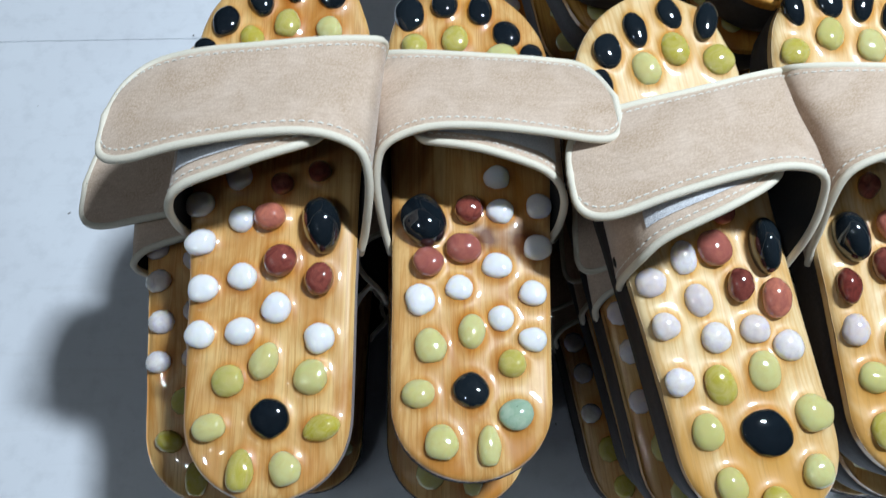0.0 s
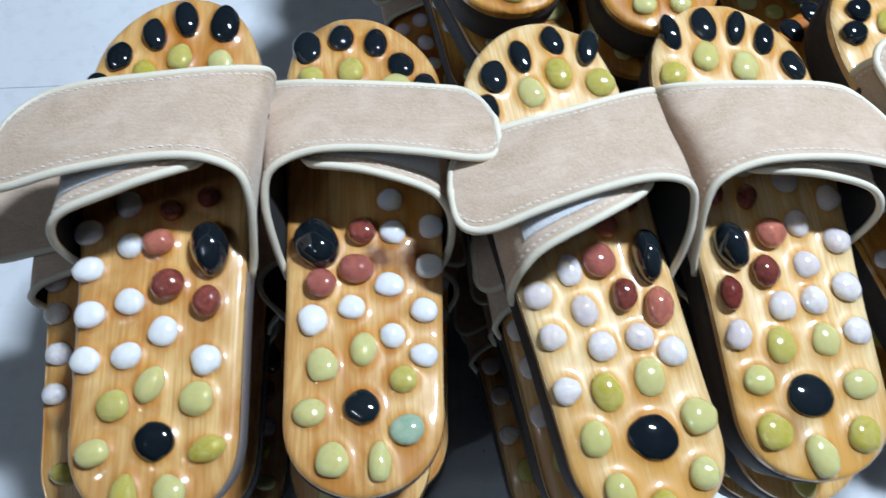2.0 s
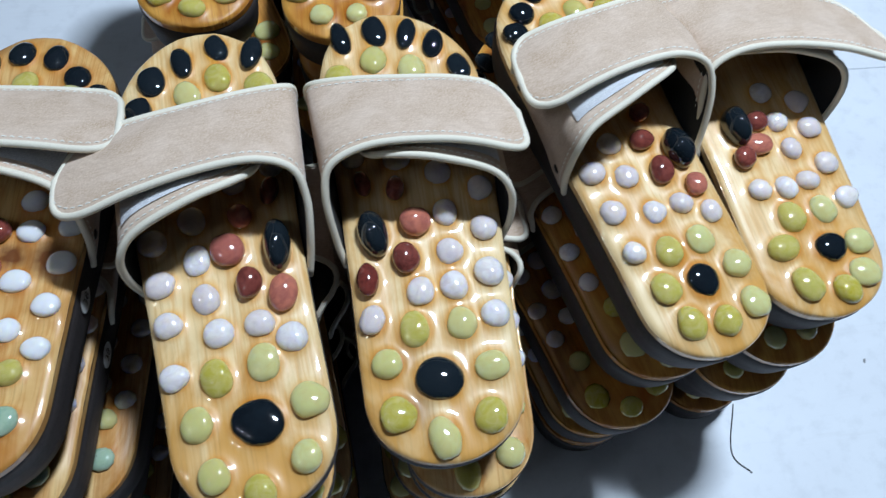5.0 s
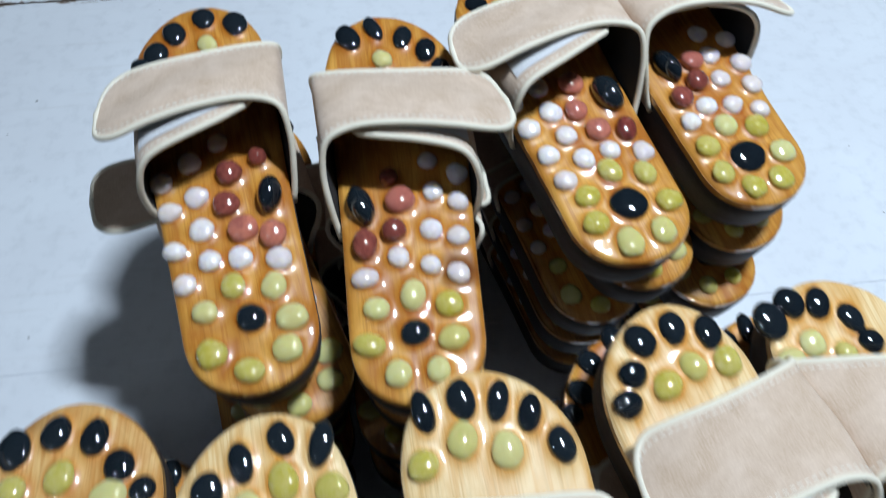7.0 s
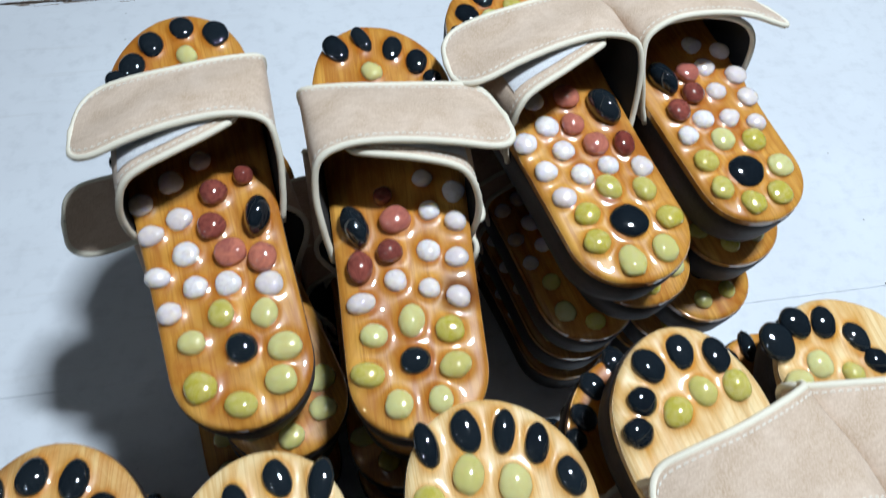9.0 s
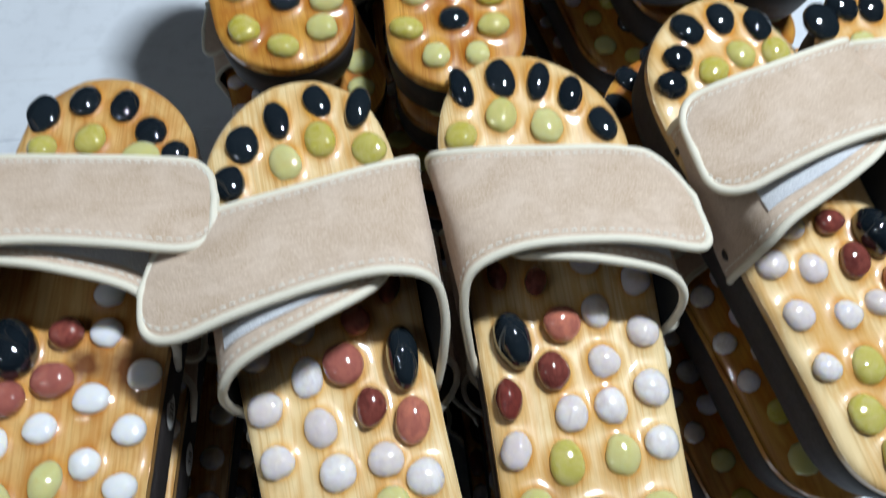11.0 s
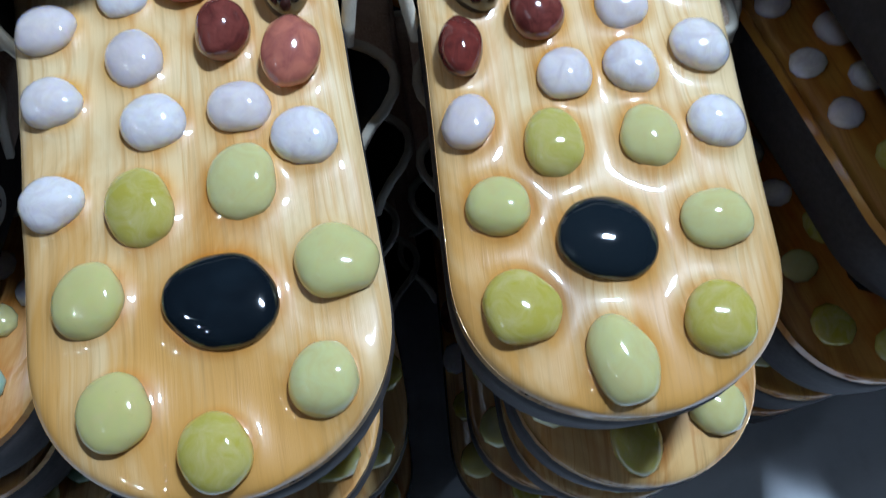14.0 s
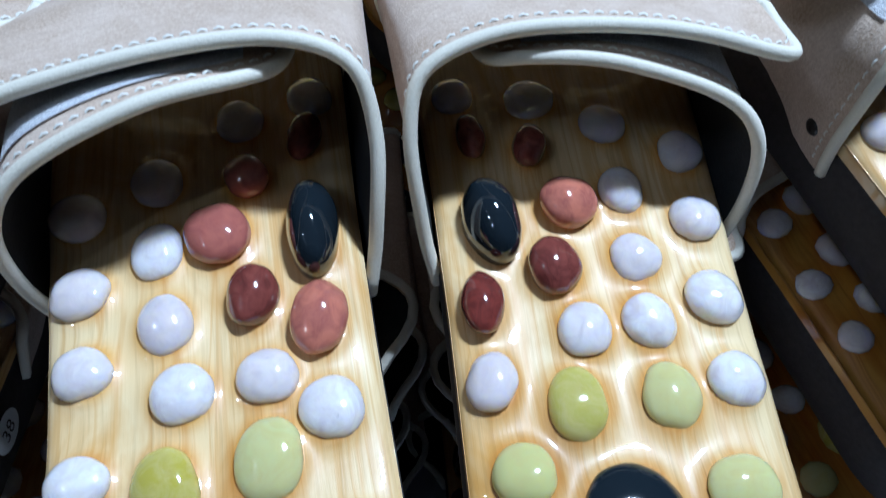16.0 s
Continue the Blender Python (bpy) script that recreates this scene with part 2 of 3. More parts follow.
def painted():
    m, n, l, b = material("worn white table paint", 0.42, coat=0.15, coat_rough=0.25)
    v = mapped(n, l, (1, 1, 1))
    cloud = noise_tex(n, l, v, 7.0, 5.0, 0.6, 0.5)
    fine = noise_tex(n, l, v, 60.0, 5.0, 0.6)
    grain = noise_tex(n, l, mapped(n, l, (5, 90, 60)), 1.0, 4.0, 0.6)
    speck = noise_tex(n, l, v, 85.0, 1.0, 0.4)
    c = mix(n, l, ramp(n, l, cloud, [(0.3, (0, 0, 0)), (0.75, (1, 1, 1))]), (0.80, 0.84, 0.90), (0.74, 0.77, 0.83))
    c = mix(n, l, ramp(n, l, fine, [(0.5, (0, 0, 0)), (0.85, (0.5, 0.5, 0.5))]), c, (0.55, 0.58, 0.63))
    c = mix(n, l, ramp(n, l, grain, [(0.6, (0, 0, 0)), (0.85, (0.35, 0.35, 0.35))]), c, (0.55, 0.55, 0.56))
    c = mix(n, l, ramp(n, l, speck, [(0.79, (0, 0, 0)), (0.82, (0.8, 0.8, 0.8))]), c, (0.10, 0.10, 0.10))
    # paint worn off along one joint between the boards
    co = n.new("ShaderNodeTexCoord")
    split = n.new("ShaderNodeSeparateXYZ")
    l.new(co.outputs["Object"], split.inputs[0])
    gap = n.new("ShaderNodeMath")
    gap.operation = "SUBTRACT"
    l.new(split.outputs["Y"], gap.inputs[0])
    gap.inputs[1].default_value = 0.961
    dist = n.new("ShaderNodeMath")
    dist.operation = "ABSOLUTE"
    l.new(gap.outputs[0], dist.inputs[0])
    chip = noise_tex(n, l, mapped(n, l, (22, 160, 60)), 1.0, 4.0, 0.65)
    reach = n.new("ShaderNodeMapRange")
    l.new(chip, reach.inputs["Value"])
    for name_, v in (("From Min", 0.42), ("From Max", 0.75), ("To Min", 0.0004), ("To Max", 0.010)):
        reach.inputs[name_].default_value = v
    bare = n.new("ShaderNodeMath")
    bare.operation = "LESS_THAN"
    l.new(dist.outputs[0], bare.inputs[0]), l.new(reach.outputs[0], bare.inputs[1])
    c = mix(n, l, bare.outputs[0], c, (0.22, 0.17, 0.14))
    l.new(c, b.inputs["Base Color"])
    bump(n, l, b, grain, 0.15, 0.0006)
    return m


TABLE_PAINT = painted()


# ---- mesh helpers ----
def mesh(name, verts, faces, smooth=True):
    me = bpy.data.meshes.new(name)
    me.from_pydata([tuple(map(float, v)) for v in verts], [], faces)
    me.update()
    if smooth:
        me.shade_smooth()
    return me


def part(name, me, mat, parent, label=""):
    ob = new(name, me)
    if mat and not me.materials:
        me.materials.append(mat)
    ob.parent = parent
    if label:
        ob["label"] = label
    return ob


def box_mesh(name, x0, x1, y0, y1, z0, z1, bevel=0.0, seg=2):
    bm = bmesh.new()
    bmesh.ops.create_cube(bm, size=1)
    for v in bm.verts:
        v.co = Vector(((x0 + x1) / 2 + v.co.x * (x1 - x0), (y0 + y1) / 2 + v.co.y * (y1 - y0), (z0 + z1) / 2 + v.co.z * (z1 - z0)))
    if bevel:
        bmesh.ops.bevel(bm, geom=bm.edges[:], offset=bevel, segments=seg, affect="EDGES")
    me = bpy.data.meshes.new(name)
    bm.to_mesh(me)
    bm.free()
    return me


def grid_faces(nr, nc, flip=False, base=0):
    out = []
    for i in range(nr - 1):
        for j in range(nc - 1):
            a = base + i * nc + j
            f = (a, a + 1, a + nc + 1, a + nc)
            out.append(f[::-1] if flip else f)
    return out


def spline(points, n):
    """Even points on a smooth curve through the given ones."""
    p = np.array(points, float)
    p = np.vstack([2 * p[0] - p[1], p, 2 * p[-1] - p[-2]])
    m = len(p) - 3
    out = []
    for s in np.linspace(0, m, n):
        i = min(int(s), m - 1)
        f = s - i
        a, b, c, d = p[i:i + 4]
        out.append(0.5 * (2 * b + (c - a) * f + (2 * a - 5 * b + 4 * c - d) * f * f + (3 * b - a - 3 * c + d) * f ** 3))
    return np.array(out)


def tube(name, path, r, seg=8, closed=False):
    p = np.array(path, float)
    tan = np.gradient(p, axis=0)
    tan /= np.linalg.norm(tan, axis=1)[:, None] + 1e-12
    ref = np.array((0.0, 0.0, 1.0))
    verts = []
    for q, t in zip(p, tan):
        a = ref - t * (ref @ t)
        a /= np.linalg.norm(a) + 1e-12
        ref = a
        b = np.cross(t, a)
        for k in range(seg):
            w = 2 * math.pi * k / seg
            verts.append(q + r * (math.cos(w) * a + math.sin(w) * b))
    faces, n = [], len(p)
    for i in range(n - 1):
        for k in range(seg):
            k2 = (k + 1) % seg
            faces.append((i * seg + k, i * seg + k2, (i + 1) * seg + k2, (i + 1) * seg + k))
    faces += [tuple(range(seg))[::-1], tuple((n - 1) * seg + k for k in range(seg))]
    return mesh(name, verts, faces)


# ---- slipper ----
SOLE = 0.037
BOARD = 0.008


def outline(v, length, wide=1.0):
    """Middle and half width of a right slipper at v metres from its heel tip (the outer side is +x)."""
    w = np.interp(v, [0, 0.05, 0.10, 0.15, 0.20, 0.235, 0.3], [0.0385, 0.0395, 0.0405, 0.0425, 0.0455, 0.0465, 0.0465])
    c = np.interp(v, [0, 0.06, 0.14, 0.21, 0.25, length], [0.002, 0.003, 0.005, 0.006, 0.0045, 0.0])
    heel = np.clip(1 - v / 0.040, 0, 1)
    toe = np.clip((v - (length - 0.062)) / 0.062, 0, 1)
    w = w * np.sqrt(np.clip(1 - heel ** 2.3, 0, 1)) * np.sqrt(np.clip(1 - toe ** 2.2, 0, 1))
    return c, w * wide


def rows_along(length, n):
    s = np.linspace(0, math.pi, n)
    return (1 - np.cos(s)) / 2 * length


def ring(length, side, inset, n, wide):
    v = rows_along(length, n)
    c, w = outline(v, length, wide)
    k = (length - 2 * inset) / length
    v2 = inset + v * k
    w2 = np.clip(w - inset, 0, None)
    right = np.stack([(c + w2) * side, v2], 1)
    left = np.stack([(c - w2) * side, v2], 1)
    return np.vstack([right, left[-2:0:-1]])


def insole(length, side, pebbles, nv, nu, wide):
    """The lacquered board: its top swells where the lacquer creeps up each pebble."""
    v = rows_along(length, nv)
    c, w = outline(v, length, wide)
    u = np.sin(np.linspace(-math.pi / 2, math.pi / 2, nu) * 0.93) / math.sin(math.pi / 2 * 0.93)
    X = (c[:, None] + (w[:, None] + 1e-5) * u[None, :]) * side
    Y = np.repeat(v[:, None], nu, 1)
    edge = np.minimum(w[:, None] * (1 - np.abs(u))[None, :], np.minimum(Y, length - Y) + w[:, None] * 0)
    Z = -0.0022 * np.exp(-edge / 0.0016)
    Z += -0.0010 * u[None, :] ** 2 - 0.0008 * ((Y - 0.09) / 0.09) ** 2 * (Y < 0.09)
    Z += 0.00025 * np.sin(X * 95 + 1.3) * np.sin(Y * 61 + length * 900)
    rise = np.zeros_like(Z)
    for px, py, a, b, *_ in pebbles:
        d = np.sqrt(((X - px) / a) ** 2 + ((Y - py) / b) ** 2)
        gap = (d - 0.93) * min(a, b)
        rise += np.where(gap > 0, 0.0018 * np.exp(-gap / 0.0022), 0.0018) ** 2
    Z += np.sqrt(rise)
    verts = np.stack([X, Y, Z], 2).reshape(-1, 3).tolist()
    faces = grid_faces(nv, nu, side < 0)
    # the board's side
    loop = [i * nu + nu - 1 for i in range(nv)] + [i * nu for i in range(nv - 1, -1, -1)]
    n = len(loop)
    base = len(verts)
    for depth in (0.004, BOARD):
        for i in loop:
            x, y, z = verts[i]
            verts.append((x, y, -depth))
    for k in range(n):
        k2 = (k + 1) % n
        a, b = loop[k], loop[k2]
        for lo in (base, base + n):
            f = (a, lo + k, lo + k2, b)
            faces.append(f if side < 0 else f[::-1])
            a, b = lo + k, lo + k2
    return mesh("wooden_insole", verts, faces)


def sole(length, side, wide):
    n = 40
    levels = [(-BOARD + 0.0002, 0.0006), (-BOARD - 0.0015, -0.0006), (-0.018, -0.0002), (-0.027, 0.0006), (-0.0345, 0.0014), (-SOLE, 0.0042)]
    verts, faces = [], []
    m = 0
    for z, inset in levels:
        r = ring(length, side, inset, n, wide)
        m = len(r)
        verts += [(x, y, z) for x, y in r]
    for i in range(len(levels) - 1):
        for k in range(m):
            k2 = (k + 1) % m
            f = (i * m + k, i * m + k2, (i + 1) * m + k2, (i + 1) * m + k)
            faces.append(f if side < 0 else f[::-1])
    faces.append(tuple((len(levels) - 1) * m + k for k in range(m)))
    faces.append(tuple(range(m))[::-1])
    return mesh("foam_sole", verts, faces)


# across, up, front edge, rear edge of the two bands of a right slipper
UPPER = [(-0.0385, -0.014, 0.204, 0.119), (-0.0425, 0.004, 0.217, 0.129), (-0.0450, 0.022, 0.221, 0.143), (-0.0405, 0.0365, 0.219, 0.154), (-0.022, 0.0430, 0.216, 0.160),
         (0.004, 0.0435, 0.213, 0.160), (0.034, 0.0400, 0.212, 0.157), (0.055, 0.0350, 0.211, 0.154), (0.074, 0.0300, 0.209, 0.152)]
LOWER = [(0.0475, -0.018, 0.206, 0.126), (0.0515, 0.002, 0.208, 0.131), (0.0495, 0.018, 0.207, 0.138), (0.0390, 0.0290, 0.205, 0.146),
         (0.012, 0.0360, 0.203, 0.152), (-0.012, 0.0370, 0.200, 0.157), (-0.026, 0.0350, 0.198, 0.161)]


def band(ctrl, side, squash, shift, skew, ns, nw, rounded, flap, drop, wide, lift):
    """The outer surface of a band: a grid from its fixed end to its free end, lower towards the toes."""
    fine_curve = spline(ctrl, 400)
    q = np.linspace(0, 1, ns)
    s = 1 - (1 - q) ** 1.7
    c = np.stack([np.interp(s, np.linspace(0, 1, 400), fine_curve[:, k]) for k in range(4)], 1)
    if squash < 1:
        top = c[:, 1] > 0
        c[top, 1] *= squash
        c[:, 0] *= 1 + 0.10 * (1 - squash) * np.sin(np.linspace(0, 3.1, ns))
        if ctrl is UPPER:
            c[:, 0] -= (s < 0.5) * 0.014 * (1 - squash) * np.sin(math.pi * np.clip(s / 0.45, 0, 1)) ** 2
    if ctrl is UPPER:
        c[:, 0] = np.where(c[:, 0] > 0.020, 0.020 + (c[:, 0] - 0.020) * flap, c[:, 0])
    c[:, 3] -= drop * np.sin(math.pi * s) ** 1.3
    if side > 0 and ctrl is UPPER:
        c[:, 1] += 0.006 * s ** 4
    c[:, 1] += lift * s ** 3
    mid, half = (c[:, 2] + c[:, 3]) / 2 + shift + skew * s ** 2, (c[:, 2] - c[:, 3]) / 2
    k = np.clip((s - (1 - rounded)) / rounded, 0, 1)
    front, rear = (np.maximum(half * (1 - k ** p) ** (1 / p), 0.0002) for p in (2.6, 2.9))
    w = np.linspace(1, -1, nw)
    g = np.zeros((ns, nw, 3))
    g[:, :, 1] = mid[:, None] + np.where(w > 0, front[:, None], rear[:, None]) * w[None, :]
    flare = np.clip(-c[:, None, 0] / 0.04, 0, 1) * 0.07 * np.clip(g[:, :, 1] - 0.150, 0, 0.1)
    g[:, :, 0] = (c[:, None, 0] * wide - flare) * side
    if ctrl is UPPER:
        g[:, :, 0] -= side * 0.16 * (g[:, :, 1] - mid[:, None]) * (s ** 5)[:, None]
    crown = 0.0016 * (1 - w ** 2)
    lift = np.clip(c[:, 1] / 0.05, 0, 1)
    g[:, :, 2] = c[:, None, 1] + crown[None, :] * (s[:, None] > 0.08)
    g[:, :, 2] -= lift[:, None] * squash * 0.40 * (g[:, :, 1] - 0.180 - shift)
    g[:, :, 2] += 0.0010 * squash * np.sin(g[:, :, 1] * 130 + s[:, None] * 9 + shift * 700)
    return g


def normals(g, side):
    a, b = np.gradient(g, axis=0), np.gradient(g, axis=1)
    n = np.cross(a, b) * side
    return n / (np.linalg.norm(n, axis=2)[:, :, None] + 1e-12)


def strap(parent, side, squash, shift, skew, fine, flap, wide, lift):
    """Two bands that close over the foot, the upper one lying on the hook tape of the lower one."""
    ns, nw = (56, 16) if fine else (36, 7)
    for name, ctrl, rounded in (("lower_band", LOWER, 0.12), ("upper_band", UPPER, 0.13 if side > 0 else 0.17)):
        up = name == "upper_band"
        g = band(ctrl, side, squash, shift, skew if up else 0.0, ns, nw, rounded, flap, 0.009 if side < 0 and not up else 0.0, wide, lift if up else 0.0)
        nrm = normals(g, side if up else -side)
        if nrm[ns // 2, nw // 2, 2] < 0:
            nrm = -nrm
        body = part(name, mesh(name, g.reshape(-1, 3), grid_faces(ns, nw)), SUEDE, parent, "beige suede band with cream piping")
        part("lining", mesh("lining", (g - nrm * 0.0022).reshape(-1, 3), grid_faces(ns, nw)), LINING, body, "black cloth lining")
        edge = np.vstack([g[:-1, 0], g[-1, nw // 2:nw // 2 + 1], g[-2::-1, -1]]) - np.vstack([nrm[:-1, 0], nrm[-3, nw // 2:nw // 2 + 1], nrm[-2::-1, -1]]) * 0.0009
        part("piping", tube("piping", edge, 0.0021, 8 if fine else 5), PIPING, body, "cream woven edge piping")
        if not fine:
            continue
        # stitches
        verts, faces = [], []
        width = np.linalg.norm(g[:, 0] - g[:, -1], axis=1)
        for front in (True, False):
            f = np.clip(0.0046 / np.maximum(width, 0.006), 0, 0.5)
            f = f if front else 1 - f
            j = f * (nw - 1)
            j0 = np.clip(j.astype(int), 0, nw - 2)
            fr = (j - j0)[:, None]
            i = np.arange(ns)
            line = g[i, j0] * (1 - fr) + g[i, j0 + 1] * fr
            nn = nrm[i, j0]
            seglen = np.concatenate([[0], np.cumsum(np.linalg.norm(np.diff(line, axis=0), axis=1))])
            for d in np.arange(0.004, seglen[-1] - 0.003, 0.0041):
                a = np.array([np.interp(d, seglen, line[:, q]) for q in range(3)])
                b = np.array([np.interp(d + 0.0026, seglen, line[:, q]) for q in range(3)])
                o = nn[min(int(np.searchsorted(seglen, d)), ns - 1)]
                t = (b - a) / (np.linalg.norm(b - a) + 1e-9)
                x = np.cross(t, o) * 0.00038
                base = len(verts)
                for q, h in ((a, 0.0), ((a + b) / 2, 0.00055), (b, 0.0)):
                    verts += [q + x + o * h, q - x + o * h, q + o * (h + 0.0004)]
                for q in (0, 3):
                    faces += [(base + q, base + q + 3, base + q + 5, base + q + 2), (base + q + 2, base + q + 5, base + q + 4, base + q + 1)]
        tagged(part("stitching", mesh("stitching", verts, faces), THREAD, body, "row of white stitches"), kind="stuff")
        if not up:
            # hook tape on the lower band, near its rear edge
            i0, i1, j0 = int(ns * 0.30), int(ns * 0.68), int(nw * 0.35)
            patch = g[i0:i1, j0:nw - 2] + nrm[i0:i1, j0:nw - 2] * 0.0007
            part("hook_tape", mesh("hook_tape", patch.reshape(-1, 3), grid_faces(patch.shape[0], patch.shape[1])), HOOKS, body, "white hook tape")
        for f in (0.16, 0.84):
            q, o = g[3, int(f * nw)], nrm[3, int(f * nw)]
            bm = bmesh.new()
            bmesh.ops.create_uvsphere(bm, u_segments=12, v_segments=6, radius=0.0032)
            turn = Vector(o).to_track_quat("Z", "Y").to_matrix().to_4x4()
            bm.transform(Matrix.Translation(Vector(q)) @ turn @ Matrix.Diagonal((1, 1, 0.4, 1)))
            me = bpy.data.meshes.new("rivet")
            bm.to_mesh(me)
            bm.free()
            part("rivet", me, RIVET, body, "blackened rivet")


# a few pebble shapes, one metre across, shared by all
def pebble_shape(seed, flat, level):
    bm = bmesh.new()
    bmesh.ops.create_icosphere(bm, subdivisions=level, radius=1)
    rng = random.Random(seed)
    o = Vector((rng.uniform(-9, 9), rng.uniform(-9, 9), rng.uniform(-9, 9)))
    for v in bm.verts:
        p = v.co.normalized()
        k = 0.97 + 0.13 * noise.noise(p * 0.9 + o) + 0.025 * noise.noise(p * 2.3 + o)
        q = p * k
        q.z = math.copysign(abs(q.z) ** flat, q.z)
        v.co = q
    me = bpy.data.meshes.new("pebble")
    bm.to_mesh(me)
    bm.free()
    me.shade_smooth()
    return me


SHAPES = {kind: [(pebble_shape(31 * i + s, 0.95 if kind != "black" else 0.85, 4), pebble_shape(31 * i + s, 1.0, 2)) for s in range(5)] for i, kind in enumerate(STONES)}
for kind, shapes in SHAPES.items():
    for pair in shapes:
        for me in pair:
            me.materials.append(STONES[kind])


def add_pebbles(parent, table, side, rng, fine, chalk=False):
    """Table of millimetres. Returns the seats (metres) for the lacquer."""
    seats = []
    for kind, rows in table.items():
        for x, y, a, b in rows:
            x, y, a, b = x * side / 1000, y / 1000, a / 1000, b / 1000
            a, b = max(a, 0.0045) * 0.98, max(b, 0.0045) * 0.98
            arch = kind == "black" and 0.08 < y < 0.17
            high = {"white": 0.0062, "green": 0.0060, "teal": 0.0060, "pink": 0.0088, "red": 0.0090, "black": 0.0058}[kind] * rng.uniform(0.9, 1.12)
            if arch:
                high, a, b, y = 0.0140, max(a, 0.0085) * 0.95, max(b * 0.84, 0.0115), y - 0.003
            c = high * (0.78 if kind not in ("pink", "red") else 0.62)
            look_kind = "pure" if chalk and kind == "white" else kind
            ob = new("pebble", SHAPES[look_kind][rng.randrange(5)][0 if fine else 1])
            ob.parent = parent
            ob["label"] = STONE_WORDS[look_kind]
            turn = rng.uniform(-0.35, 0.35)
            ob.matrix_basis = Matrix.LocRotScale((x, y, high - c), Euler((rng.uniform(-0.08, 0.08), rng.uniform(-0.08, 0.08), turn)), (a, b, c))
            seats.append((x, y, a, b))
    return seats


def slipper(length, side, table, timber, foam, squash, shift, skew, fine, label, seed, chalk=False, wide=1.0, flap=1.0, lift=0.0):
    rng = random.Random(seed)
    root = new("massage_slipper")
    tagged(root, label, "slipper", "massage slippers")
    seats = add_pebbles(root, table, side * 1, rng, fine, chalk)
    part("wooden_insole", insole(length, side, seats, 280 if fine else 40, 92 if fine else 14, wide), timber, root, "glossy lacquered wooden insole")
    part("foam_sole", sole(length, side, wide), foam, root, "thick dark foam sole")
    strap(root, side, squash, shift, skew, fine, flap, wide, lift)
    return root


# pebbles of slipper pair a, millimetres from the heel tip: across, along, half width, half length
PEBBLES_A1 = {
    "white": [(-41, 139, 7.6, 7.0), (-23, 154, 7.2, 7.2), (-20, 132, 6.8, 6.9), (-39, 120, 7.7, 7.0), (-36, 97, 7.6, 7.3), (-18, 103, 7.4, 7.1), (-36, 75, 7.4, 7.0), (-17, 77, 7.7, 6.8), (-1, 88, 7.3, 8.0), (20, 74, 7.8, 7.6)],
    "pink": [(-6, 133, 8.2, 7.5)],
    "red": [(0, 111, 8.6, 8.6), (19, 102, 7.5, 8.3), (-1, 150, 6.1, 6.0), (17, 157, 6.2, 6.0)],
    "black": [(19, 132, 10.4, 18.1), (-1, 37, 9.5, 9.8), (19, 261, 8.5, 12.9), (-2, 264, 7.3, 12.6), (-18, 254, 6.9, 11.3), (-36, 240, 7.4, 9.6), (-45, 223, 6.4, 7.4)],
    "green": [(-21, 54, 8.1, 7.5), (-5, 63, 6.6, 9.7), (17, 56, 8.7, 8.6), (-28, 33, 8.1, 6.3), (23, 33, 9.0, 6.3), (-13, 14, 6.5, 9.7), (7, 15, 7.5, 8.0), (-4, 240, 7.1, 8.6), (-22, 231, 6.5, 7.5), (18, 237, 7.2, 7.6)],
}
# pebbles of slipper pair a, millimetres from the heel tip: across, along, half width, half length
PEBBLES_A2 = {
    "white": [(19, 158, 7.4, 7.5), (41, 141, 7.6, 7.6), (20, 138, 7.6, 7.6), (39, 117, 8.1, 7.6), (17, 107, 8.5, 7.5), (-23, 89, 8.3, 8.7), (-3, 95, 7.5, 7.3), (35, 92, 7.6, 7.3), (18, 79, 6.9, 7.1), (34, 68, 7.4, 6.7)],
    "red": [(3, 138, 8.4, 7.9)],
    "pink": [(0, 116, 10.1, 8.9), (-19, 109, 8.8, 8.4)],
    "black": [(-21, 135, 13.5, 18.8), (2, 43, 9.7, 9.7), (-29, 264, 9.2, 12.6), (-8, 272, 8.6, 11.1), (13, 268, 8.0, 11.9), (28, 251, 8.9, 10.3), (42, 237, 7.5, 8.1)],
    "green": [(-18, 65, 8.4, 9.2), (3, 72, 7.4, 9.9), (23, 56, 7.9, 7.4), (-24, 41, 8.8, 7.7), (-13, 18, 8.6, 8.7), (10, 16, 5.9, 10.0), (-26, 242, 8.0, 8.8), (-2, 247, 8.8, 9.8), (25, 235, 10.1, 9.6)],
    "teal": [(24, 31, 9.3, 8.1)],
}
